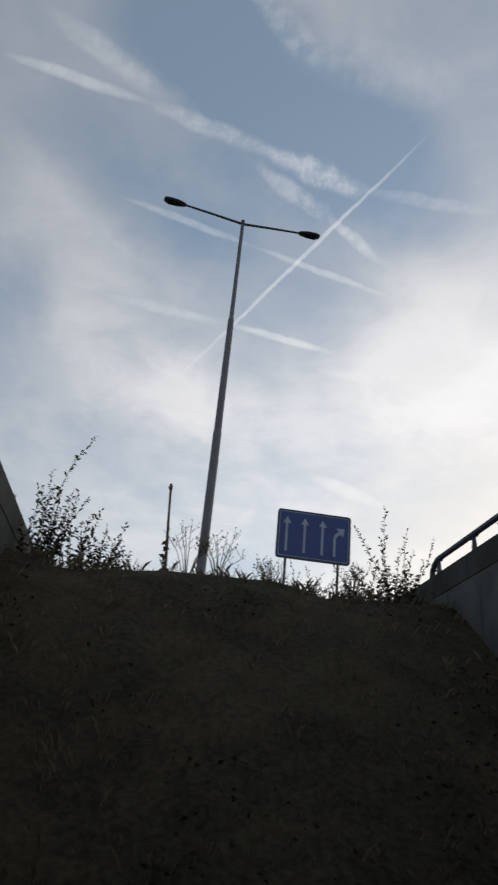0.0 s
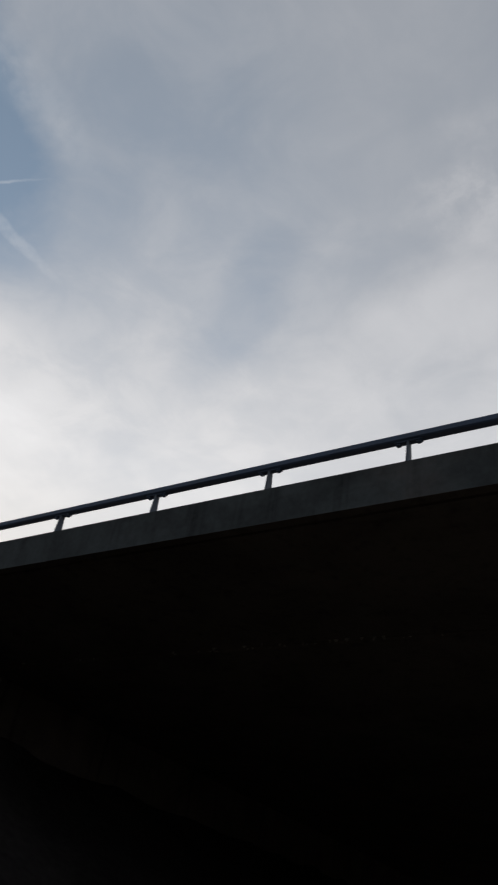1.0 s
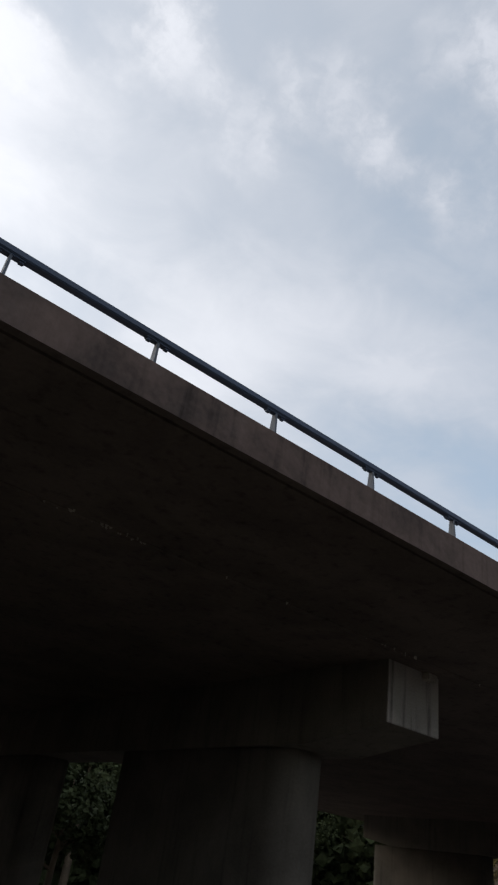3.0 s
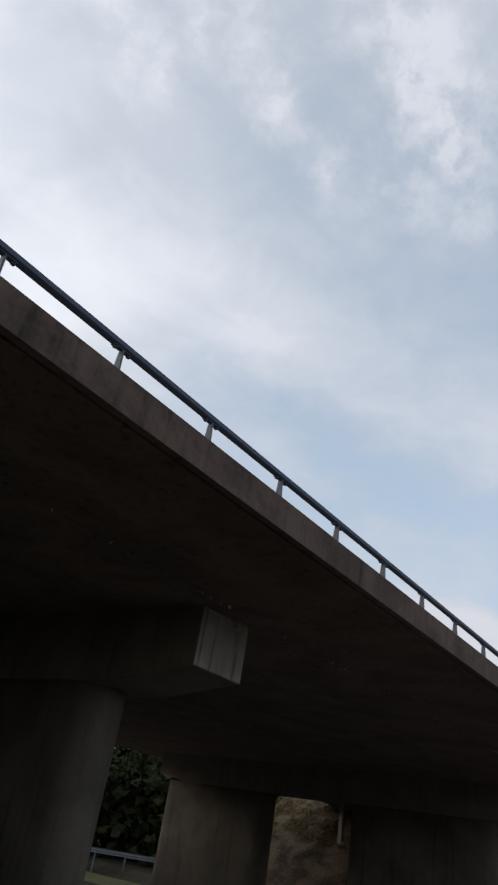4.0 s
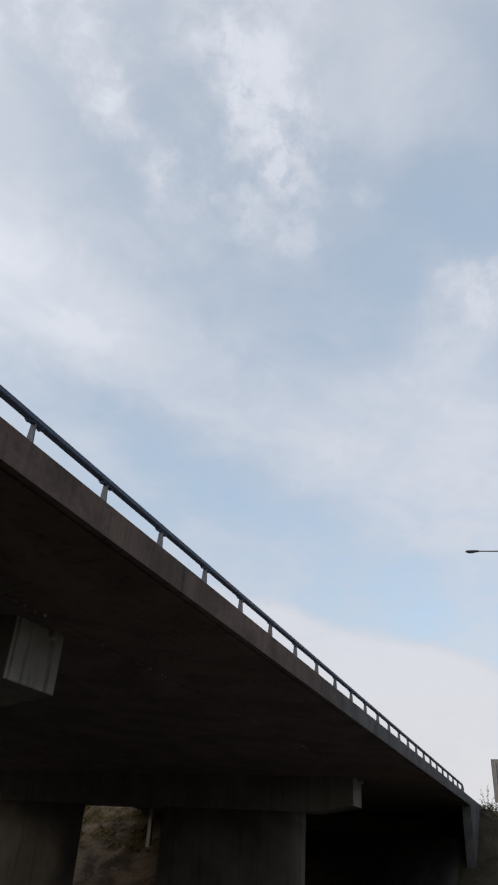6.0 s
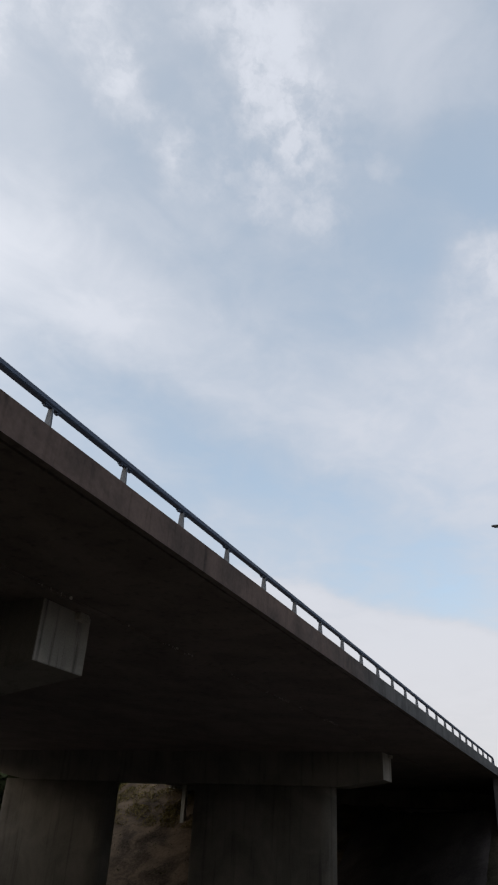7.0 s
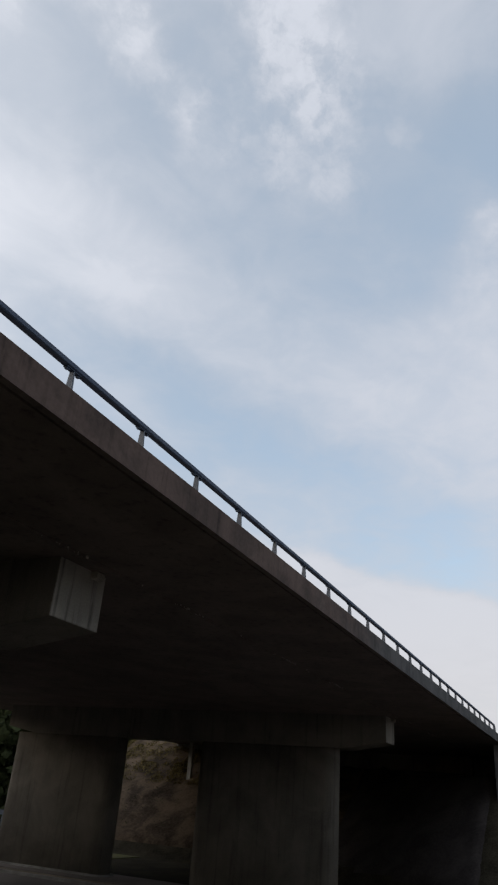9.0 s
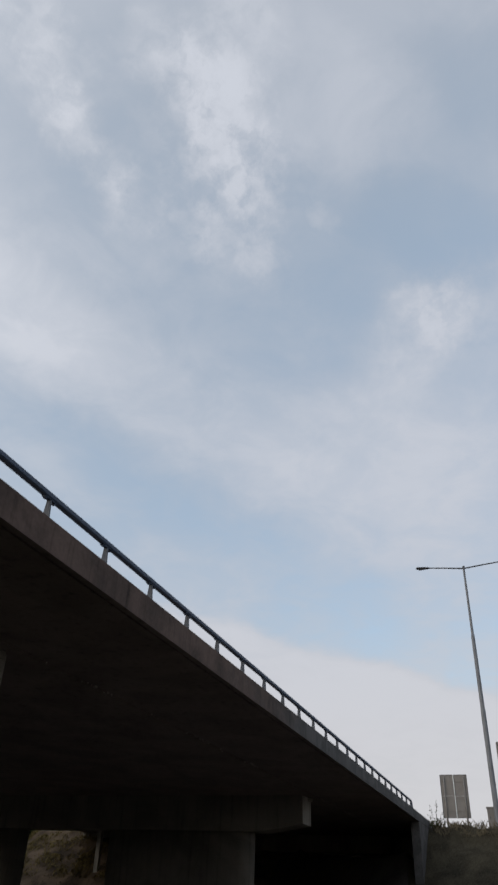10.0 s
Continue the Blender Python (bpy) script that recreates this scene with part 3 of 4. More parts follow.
# ---- lamps ----
def build_lamp():
    """A stepped mast with two arms that rise a little outwards; the foot is at z 0."""
    post = thing("street_lamp", (0, 0, 0), "tall stepped grey steel mast with two lamp heads on arms", "street lamp", "median lamps")
    zs = [(-0.4, 0.14), (0.5, 0.14), (6.05, 0.128), (6.2, 0.11), (6.22, 0.115), (10.2, 0.10), (10.35, 0.075), (14.35, 0.06)]
    part("mast", tube([(0, 0, z) for z, r in zs], [r for z, r in zs], 14), MAST_GREY, post, smooth=False)
    part("mast_top", tube([(0, 0, 14.35), (0, 0, 14.52)], [0.075, 0.07], 12), DARK_METAL, post)
    for s in (-1, 1):
        part("arm", tube([(0, s * 0.05, 14.38), (0, s * 1.0, 14.49), (0, s * 2.1, 14.6)], [0.045, 0.04, 0.035], 10), DARK_METAL, post)
        head = bmesh.new()
        rings = []
        for t, w, up, dn in ((0.0, 0.05, 0.045, 0.045), (0.08, 0.11, 0.05, 0.05), (0.3, 0.17, 0.055, 0.07), (0.6, 0.175, 0.055, 0.075), (0.74, 0.14, 0.045, 0.06), (0.80, 0.07, 0.03, 0.035)):
            ring = []
            for j in range(14):
                a = j * math.tau / 14
                z = math.sin(a)
                ring.append(head.verts.new((w * math.cos(a), s * (2.05 + t), 14.6 + 0.06 * t + (z * up if z > 0 else z * dn))))
            rings.append(ring)
        for q, r in zip(rings, rings[1:]):
            for j in range(14):
                head.faces.new((q[j], q[(j + 1) % 14], r[(j + 1) % 14], r[j]))
        head.faces.new(rings[0][::-1])
        head.faces.new(rings[-1])
        lamp_head = part("lamp_head", head, DARK_METAL, post, smooth=True)
        part("lens", box((-0.11, min(s * 2.35, s * 2.7), 14.542), (0.11, max(s * 2.35, s * 2.7), 14.562), 0.01), GLASS, lamp_head, "dull glass lamp cover")
    return post


street_lamp = build_lamp()
street_lamp.location = (-19.5, 1.06, 6.35)
second_lamp = copy_thing(street_lamp, pose(42.5, 1.1, 5.65))
street_lamp.location.z = 6.32
street_lamp.rotation_euler.z = radians(5)


# ---- signs ----
def flat_shape(points, x, thick, bm):
    """A thin plate from an outline of (y, z), facing +x."""
    return prism(points, x, x + thick, "x", 0.0, bm)


def rounded(y0, z0, y1, z1, r):
    pts = []
    for cy, cz, a0 in ((y1 - r, z1 - r, 0), (y0 + r, z1 - r, 90), (y0 + r, z0 + r, 180), (y1 - r, z0 + r, 270)):
        for i in range(5):
            a = radians(a0 + 22.5 * i)
            pts.append((cy + r * math.cos(a), cz + r * math.sin(a)))
    return pts


def build_lane_sign():
    sign = thing("lane_sign", (-13.5, 2.83, 5.6), "blue rectangular lane sign with four white arrows on two legs", "road sign")
    w, lo, hi = 0.735, 1.31, 2.29
    panel = part("panel", prism(rounded(-w, lo, w, hi, 0.05), -0.02, 0.02, "x"), SIGN_BLUE, sign)
    rim = bmesh.new()
    o, i = rounded(-w - 0.008, lo - 0.008, w + 0.008, hi + 0.008, 0.055), rounded(-w + 0.016, lo + 0.016, w - 0.016, hi - 0.016, 0.04)
    rings = [[rim.verts.new((x, a, b)) for a, b in ring] for ring, x in ((o, -0.026), (o, 0.026), (i, 0.026), (i, 0.0215))]
    k = len(o)
    for q, r in zip(rings, rings[1:]):
        for j in range(k):
            rim.faces.new((q[j], q[(j + 1) % k], r[(j + 1) % k], r[j]))
    part("frame", rim, DARK_METAL, panel)
    line = bmesh.new()
    o, i = rounded(-w + 0.03, lo + 0.03, w - 0.03, hi - 0.03, 0.04), rounded(-w + 0.042, lo + 0.042, w - 0.042, hi - 0.042, 0.035)
    a, b = [[line.verts.new((0.0235, y, z)) for y, z in ring] for ring in (o, i)]
    for j in range(k):
        line.faces.new((a[j], a[(j + 1) % k], b[(j + 1) % k], b[j]))
    part("border_line", line, ARROW_WHITE, panel)
    for y in (-0.55, -0.19, 0.17):
        tip, low = lo + 0.845, lo + 0.13
        part("arrow", flat_shape([(y - 0.024, low), (y + 0.024, low), (y + 0.024, tip - 0.13), (y + 0.082, tip - 0.145), (y, tip), (y - 0.082, tip - 0.145), (y - 0.024, tip - 0.13)],
                                 0.0215, 0.003, bmesh.new()), ARROW_WHITE, panel)
    y, low = 0.42, lo + 0.13
    bent = [(y - 0.024, low), (y + 0.024, low), (y + 0.024, low + 0.36), (y + 0.05, low + 0.42), (y + 0.125, low + 0.475), (y + 0.165, low + 0.42), (y + 0.2, low + 0.6),
            (y + 0.02, low + 0.585), (y + 0.085, low + 0.53), (y, low + 0.465), (y - 0.024, low + 0.38)]
    part("turn_arrow", flat_shape(bent, 0.0215, 0.003, bmesh.new()), ARROW_WHITE, panel)
    for y in (-0.53, 0.52):
        leg = part("leg", tube([(-0.06, y, -0.3), (-0.06, y, 2.2)], 0.027, 10), DARK_METAL, sign, smooth=True)
        for z in (1.5, 2.1):
            part("clamp", box((-0.1, y - 0.05, z - 0.02), (-0.02, y + 0.05, z + 0.02), 0.006), GALV, leg)
    return sign


build_lane_sign()


def build_sign_back():
    sign = thing("large_sign", (43.0, 3.12, 5.95), "grey ribbed back of a tall sign panel on two legs", "road sign")
    half, lo, hi = 0.69, 0.6, 2.63
    for i in range(2):
        for j in range(2):
            y0, z0 = -half + i * half, lo + j * (hi - lo) / 2
            part("sheet", box((-0.012, y0 + 0.004, z0 + 0.004), (0.012, y0 + half - 0.004, z0 + (hi - lo) / 2 - 0.004), 0.003), SIGN_BACK, sign)
    for y in (-half - 0.012, half - 0.012):
        part("edge_frame", box((-0.03, y, lo - 0.02), (0.014, y + 0.024, hi + 0.02), 0.004), DARK_METAL, sign)
    for z in (lo - 0.022, hi - 0.002):
        part("edge_frame", box((-0.03, -half - 0.012, z), (0.0135, half + 0.012, z + 0.024), 0.004), DARK_METAL, sign)
    for z in (lo + 0.3, lo + 1.02, lo + 1.7):
        part("rib", box((-0.034, -half + 0.02, z), (-0.012, half - 0.02, z + 0.035), 0.004), SIGN_BACK, sign)
    part("centre_strip", box((-0.05, -0.02, lo), (-0.013, 0.025, hi), 0.004), SIGN_WHITE, sign, "bright aluminium centre strip")
    for y in (-0.52, 0.5):
        part("leg", tube([(-0.06, y, -0.3), (-0.06, y, hi - 0.1)], 0.045, 10), SIGN_BACK, sign, smooth=True)
    return sign


build_sign_back()
high = thing("high_sign", (45.0, 0.05, 6.0), "dark back of a square sign on a tall pole", "road sign")
part("panel", prism(rounded(-0.68, 3.3, 0.68, 4.55, 0.08), -0.015, 0.015, "x"), SIGN_BACK, high)
part("frame", prism(rounded(-0.6, 3.38, 0.6, 4.47, 0.06), -0.03, -0.0155, "x"), DARK_METAL, high)
part("pole", tube([(0.07, 0, -0.3), (0.07, 0, 4.5)], 0.05, 10), GALV, high, smooth=True)
cabinet = thing("roadside_cabinet", (43.0, 0.78, 6.0), "low grey steel roadside cabinet on the embankment crest", "cabinet")
part("body", box((-0.25, -0.8, 0.0), (0.25, 0.8, 0.98), 0.015), SIGN_BACK, cabinet)
part("roof", box((-0.29, -0.84, 0.98), (0.29, 0.84, 1.04), 0.012), SIGN_BACK, cabinet)
for y in (-0.78, 0.01):
    door = part("door", box((-0.268, y, 0.08), (-0.251, y + 0.76, 0.94), 0.006), SIGN_BACK, cabinet)
    part("handle", box((-0.285, y + 0.64, 0.46), (-0.268, y + 0.68, 0.6), 0.004), DARK_METAL, door)


# ---- plants ----
def leaf(bm, at, d, size, rng, width=0.42):
    """One folded leaf: four triangles about a mid rib."""
    d = d.normalized()
    side = d.cross(Vector((rng.uniform(-1, 1), rng.uniform(-1, 1), rng.uniform(-0.3, 1)))).normalized()
    up = side.cross(d)
    tip, mid = at + d * size, at + d * size * 0.45 + up * size * 0.06
    l, r = mid + side * size * width * 0.5 + up * size * 0.08, mid - side * size * width * 0.5 + up * size * 0.08
    v = [bm.verts.new(p) for p in (at, l, tip, r, mid)]
    for i in range(4):
        bm.faces.new((v[i], v[(i + 1) % 4], v[4]))


def shoot(stems, leaves, base, tip, bend, rng, thick=0.012, size=0.075, spacing=0.055, bare=0.15):
    """A bowed stem with alternating leaves that grow smaller to the tip."""
    base, tip, bend = Vector(base), Vector(tip), Vector(bend)
    count = 9
    pts = [base.lerp(tip, i / count) + bend * math.sin(math.pi * i / count) + Vector([rng.uniform(-0.012, 0.012) for _ in range(3)]) for i in range(count + 1)]
    tube(pts, [thick * (1 - 0.8 * i / count) for i in range(count + 1)], 5, stems)
    length = (tip - base).length
    for i in range(int(length / spacing)):
        t = bare + (1 - bare) * (i + rng.random()) * spacing / length
        if t >= 1:
            break
        f = t * count
        k = min(int(f), count - 1)
        p = pts[k].lerp(pts[k + 1], f - k)
        ax = (pts[k + 1] - pts[k]).normalized()
        out = Vector((rng.uniform(-1, 1), rng.uniform(-1, 1), rng.uniform(-0.6, 0.5)))
        leaf(leaves, p, out + ax * 0.5, size * (1.1 - 0.55 * t) * rng.uniform(0.7, 1.2), rng)


def build_shrub(name, at, shoots, label, rng, size=0.075, spacing=0.05, fill=0, spread=0.6, tall=0.85):
    """shoots: rows of tip offset and bow offset from the foot; fill: short side shoots low down."""
    shrub = thing(name, at, label, "shrub", "plants on the bank crest")
    stems, leaves = bmesh.new(), bmesh.new()
    for tx, ty, tz, by, bz in shoots:
        shoot(stems, leaves, (rng.uniform(-0.1, 0.1), rng.uniform(-0.12, 0.12), -0.1), (tx, ty, tz), (0, by, bz), rng, 0.008, size, spacing)
    for i in range(fill):
        a = rng.uniform(0, math.tau)
        r = spread * math.sqrt(rng.random())
        b = Vector((r * math.cos(a) * 0.7, r * math.sin(a), -0.08))
        shoot(stems, leaves, b, b + Vector((rng.uniform(-0.25, 0.25), rng.uniform(-0.35, 0.35), rng.uniform(0.35 * tall, tall))), (0, rng.uniform(-0.1, 0.1), 0), rng, 0.005, size, spacing)
    part("stem", stems, TWIG, shrub)["kind"] = "stuff"
    part("foliage", leaves, LEAF, shrub)
    return shrub


rng = random.Random(11)
build_shrub("bramble_bush", (-11.4, -1.85, 5.62), [(0, 0.42, 2.28, -0.2, 0.2), (0.1, -0.15, 1.55, 0, 0), (0.1, 0.25, 1.3, 0, 0), (-0.2, -0.1, 1.4, -0.1, 0), (0.1, 0.5, 1.15, 0, 0.1),
            (0, -0.3, 1.3, 0, 0), (0.2, 0.05, 1.2, 0, 0), (-0.1, 0.7, 0.95, 0, 0.15)], "leafy dark bramble bush with one long arching shoot", rng, 0.12, 0.036, 26, 0.6, 1.35)
build_shrub("bramble_bush", (-11.3, -0.93, 5.62), [(0, 0.27, 0.85, 0, 0), (0, -0.05, 0.75, 0, 0), (0, 0.12, 0.6, 0, 0), (0.1, -0.3, 0.6, 0, 0)],
            "low dark bramble clump with two short shoots", rng, 0.115, 0.035, 28, 0.5, 0.6)
build_shrub("willow_sapling", (-11.3, 3.78, 5.6), [(0, -0.74, 1.3, -0.12, 0.2), (0, -0.22, 1.74, -0.08, 0), (0.1, 0.12, 1.35, 0, 0), (0, 0.62, 1.32, 0.1, 0), (-0.1, 0.3, 1.1, 0, 0),
            (0.1, -0.35, 1.15, 0, 0), (0, 0.45, 0.9, 0.05, 0), (0, -0.5, 0.75, 0, 0), (0.1, 0.0, 1.0, 0, 0)], "slender leafy sapling clump beside the rail end", rng, 0.115, 0.035, 34, 0.55, 0.85)
build_shrub("weed_clump", (-11.4, 2.4, 5.66), [(0, -0.15, 0.5, 0, 0), (0, 0.05, 0.35, 0, 0), (0, 0.55, 0.4, 0, 0)],
            "knee-high green weeds under the sign", rng, 0.075, 0.04, 34, 0.85, 0.34)
build_shrub("weed_clump", (-11.4, 1.35, 5.66), [(0, -0.2, 0.4, 0, 0), (0, 0.15, 0.45, 0, 0)], "low ragged weeds on the bank crest", rng, 0.06, 0.045, 16, 0.6, 0.3)
build_shrub("weed_clump", (-11.35, 3.1, 5.64), [(0, -0.25, 0.55, 0, 0), (0, 0.1, 0.62, 0, 0), (0, 0.35, 0.5, 0, 0), (0.1, -0.05, 0.45, 0, 0)],
            "thick ragged weeds between sign and rail end", rng, 0.07, 0.035, 44, 0.7, 0.5)
build_shrub("weed_clump", (-11.35, 1.95, 5.66), [(0, -0.1, 0.5, 0, 0), (0, 0.2, 0.38, 0, 0), (0, 0.0, 0.6, 0.05, 0)], "upright weeds between the two sign posts", rng, 0.06, 0.035, 34, 0.55, 0.4)
build_shrub("weed_clump", (-11.35, 0.95, 5.66), [(0, -0.1, 0.3, 0, 0), (0, 0.2, 0.34, 0, 0)], "low ragged weeds on the bank crest", rng, 0.05, 0.04, 22, 0.6, 0.26)
build_shrub("weed_clump", (41.6, 4.0, 6.0), [(0, 0.35, 1.0, 0.1, 0), (0, 0.0, 1.25, 0, 0), (0, -0.25, 0.7, 0, 0), (0, 0.5, 0.6, 0, 0)],
            "dry weeds beside the tall sign panel", rng, 0.16, 0.06, 16, 0.5, 0.6)

stalk = thing("mullein_stalk", (-11.3, -0.03, 5.6), "single tall withered flower stalk with clinging leaves", "plant")
pts = [(0, 0, -0.1), (0, 0.03, 0.3), (0, 0.0, 0.7), (0, -0.03, 1.1), (0, -0.05, 1.4), (0, -0.06, 1.6)]
part("stem", tube(pts, [0.028, 0.026, 0.024, 0.02, 0.02, 0.022], 7), TWIG, stalk)
lv = bmesh.new()
for i in range(60):
    z = abs(rng.gauss(0, 0.32))
    leaf(lv, Vector((0, 0.02 - 0.03 * z, 0.05 + z)), Vector((rng.uniform(-1, 1), rng.uniform(-1, 1), rng.uniform(-0.9, 0.5))), rng.uniform(0.05, 0.13), rng, 0.6)
for i in range(14):
    leaf(lv, Vector((0, -0.06, 1.48 + 0.1 * rng.random())), Vector((rng.uniform(-1, 1), rng.uniform(-1, 1), 0.4)), 0.05, rng, 0.7)
part("withered_leaf", lv, TWIG, stalk)["kind"] = "stuff"


def build_dry_weed(at, height, rng, label):
    """A fan of bare thin twigs that fork and end in small seed heads."""
    weed = thing("dry_weed", at, label, "plant", "plants on the bank crest")
    twigs, seeds = bmesh.new(), bmesh.new()
    for i in range(11):
        a = rng.uniform(-0.55, 0.55)
        tip = Vector((rng.uniform(-0.15, 0.15), math.sin(a) * height, math.cos(a) * height * rng.uniform(0.6, 1.0)))
        mid = tip * 0.5 + Vector((0, -0.06 * math.sin(a), 0.05))
        tube([(0, 0, -0.1), mid, tip], [0.008, 0.006, 0.003], 4, twigs)
        for j in range(5):
            b = mid.lerp(tip, rng.random())
            e = b + Vector((rng.uniform(-0.08, 0.08), rng.uniform(-0.14, 0.14), rng.uniform(0.06, 0.2)))
            tube([b, e], [0.004, 0.0025], 4, twigs)
            for _ in range(3):
                leaf(seeds, e, Vector((rng.uniform(-1, 1), rng.uniform(-1, 1), rng.uniform(-0.2, 1))), rng.uniform(0.015, 0.035), rng, 0.8)
    part("twig", twigs, DRY, weed)
    part("seed_head", seeds, DRY, weed)["kind"] = "stuff"


build_dry_weed((-11.35, 0.35, 5.66), 0.9, rng, "bare fan of pale dry twigs beside the lamp mast")
build_dry_weed((-11.35, 0.85, 5.66), 0.85, rng, "bare fan of pale dry twigs beside the lamp mast")
build_dry_weed((-11.3, 3.0, 5.64), 0.6, rng, "dry seeding weed between sign and rail end")
build_dry_weed((-11.3, 1.6, 5.66), 0.4, rng, "short dry weed on the bank crest")

build_shrub("edge_weed", (-8.2, EDGE_Y + 0.06, TOP_Z), [(0.05, 0, 0.16, 0, 0), (-0.1, 0, 0.12, 0, 0), (0.2, 0, 0.1, 0, 0)], "tiny weed rooted in the deck edge", rng, 0.035, 0.03, 5, 0.12, 0.12)
build_shrub("edge_weed", (-8.75, EDGE_Y + 0.06, TOP_Z), [(0.0, 0, 0.12, 0, 0), (0.12, 0, 0.08, 0, 0)], "tiny weed rooted in the deck edge", rng, 0.035, 0.03, 4, 0.12, 0.1)
moss = bmesh.new()
for i in range(70):
    x, w, h = rng.uniform(-11, 30), rng.uniform(0.02, 0.09), rng.uniform(0.008, 0.022)
    ring = [moss.verts.new((x + w * math.cos(t), EDGE_Y + 0.035 + 0.022 * math.sin(t), TOP_Z - 0.004)) for t in [j * math.tau / 8 for j in range(8)]]
    top = moss.verts.new((x + rng.uniform(-0.02, 0.02), EDGE_Y + 0.03, TOP_Z + h))
    for j in range(8):
        moss.faces.new((ring[j], ring[(j + 1) % 8], top))
part("moss_cushion", moss, LEAF, viaduct, "dark moss cushions along the deck edge")["kind"] = "stuff"
cover = bmesh.new()
for i in range(4500):
    x, y = rng.uniform(-10.8, -2.5), rng.uniform(-6, 4.4)
    if noise.noise((x * 0.6, y * 0.6, 12)) + 0.25 * (y > 2.4) < 0.12:
        continue
    leaf(cover, Vector((x, y, bank_z(x, y) + rng.uniform(-0.02, 0.22))), Vector((rng.uniform(-1, 1), rng.uniform(-1, 1), rng.uniform(-0.2, 0.6))), rng.uniform(0.03, 0.075), rng, 0.7)
tagged(part("bank_creeper", cover, BANK_LEAF), "patchy dark creeper leaves over the bank", "creeper", kind="stuff")

# grass along the crests and on the slopes
blades = bmesh.new()


def tuft(x, y, tall, count, rng):
    z = bank_z(x, y) - 0.06
    for _ in range(count):
        b = Vector((x + rng.uniform(-0.12, 0.12), y + rng.uniform(-0.12, 0.12), z))
        d = Vector((rng.uniform(-0.5, 0.5), rng.uniform(-0.5, 0.5), 1)) * tall * rng.uniform(0.5, 1.2)
        w = Vector((rng.uniform(-1, 1), rng.uniform(-1, 1), 0)).normalized() * 0.004
        v = [blades.verts.new(p) for p in (b - w, b + w, b + d * 0.6 + w * 0.7 + Vector((0, 0, 0.02)), b + d + Vector((d.x * 0.4, d.y * 0.4, 0)))]
        blades.faces.new(v)


rng = random.Random(21)
for i in range(420):
    tuft(-11.0 + rng.uniform(-0.7, 0.3), rng.uniform(-2.2, 4.4), rng.choice((0.06, 0.1, 0.14, 0.24)), 9, rng)
for i in range(1500):
    x = rng.uniform(-10.6, -1.0)
    tuft(x, rng.uniform(-6, 6), rng.uniform(0.08, 0.2), 7, rng)
for i in range(260):
    tuft(41.5 + rng.uniform(-0.5, 0.8), rng.uniform(-3, 4.4), rng.choice((0.12, 0.2, 0.35)), 8, rng)
tagged(part("grass", blades, DRY), "thin dry grass tufts on the embankments", "grass", kind="stuff")


# ---- beyond the viaduct ----
def build_tree(at, height, spread, rng, label, count=4200, size=0.3):
    tree = thing("tree", at, label, "tree", "trees beyond the viaduct")
    wood, crown = bmesh.new(), bmesh.new()
    lean = rng.uniform(-0.3, 0.3)
    tube([(0, 0, -0.3), (lean * 0.3, 0, height * 0.25), (lean, 0.1, height * 0.55), (lean, 0, height * 0.85)], [height * 0.028, height * 0.022, height * 0.014, 0.03], 9, wood)
    hubs = []
    for i in range(16):
        a, up = rng.uniform(0, math.tau), rng.uniform(0.15, 0.95)
        r = spread * (1.05 - 0.65 * up) * rng.uniform(0.6, 1.05)
        start = Vector((lean * up, 0, height * (0.18 + 0.5 * up)))
        end = Vector((r * math.cos(a), r * math.sin(a), height * (0.2 + 0.75 * up)))
        tube([start, start.lerp(end, 0.5) + Vector((0, 0, 0.2)), end], [0.07, 0.045, 0.015], 5, wood)
        hubs += [(end, spread * 0.36), (start.lerp(end, 0.6), spread * 0.3)]
    for i in range(count):
        c, r = rng.choice(hubs)
        d = Vector((rng.gauss(0, 1), rng.gauss(0, 1), rng.gauss(0, 0.8)))
        p = c + d.normalized() * r * rng.random() ** 0.4
        leaf(crown, p, Vector((rng.uniform(-1, 1), rng.uniform(-1, 1), rng.uniform(-1, 0.4))), size * rng.uniform(0.6, 1.3), rng, 0.7)
    part("trunk", wood, TWIG, tree)
    part("crown", crown, LEAF, tree)
    return tree


rng = random.Random(33)
kinds = [build_tree((-1.5, 31.2, 0), 7.4, 2.6, rng, "dark broad-leaved tree beyond the viaduct"), build_tree((4.5, 31.6, 0), 6.3, 2.5, rng, "low spreading dark green tree"),
         build_tree((48, 42, 0), 11.0, 4.2, rng, "tall dense dark green tree")]
spots = [(0, -5.6, 31.8, 1.0), (0, -9.5, 32.5, 1.0), (1, 13.2, 34.0, 1.1), (1, 16.5, 33.2, 1.05), (0, -0.7, 44, 1.05), (0, -10, 39, 1.1), (0, -17, 42, 1.2), (0, -25, 40, 1.15), (0, -34, 46, 1.3), (2, -42, 42, 1.1), (1, 11.5, 52, 1.05), (1, 16, 47, 1.15), (2, 20, 52, 1.0),
         (2, 26, 50, 1.0), (2, 33, 48, 1.1), (2, 41, 46, 1.05), (2, 52, 38, 1.0), (2, 55, 46, 1.2), (2, 62, 40, 1.2), (2, 45, 52, 1.1), (1, 13.5, 44, 1.12), (1, 11.8, 42, 0.95), (1, 9.6, 41, 0.95), (2, 58, 30, 0.9)]
for i, (k, x, y, s) in enumerate(spots):
    copy_thing(kinds[k], pose(x, y, 0, 0, 0, 57 * i) @ Matrix.Scale(s * (1.3 if k < 2 and y > 35 else 1.0), 4))


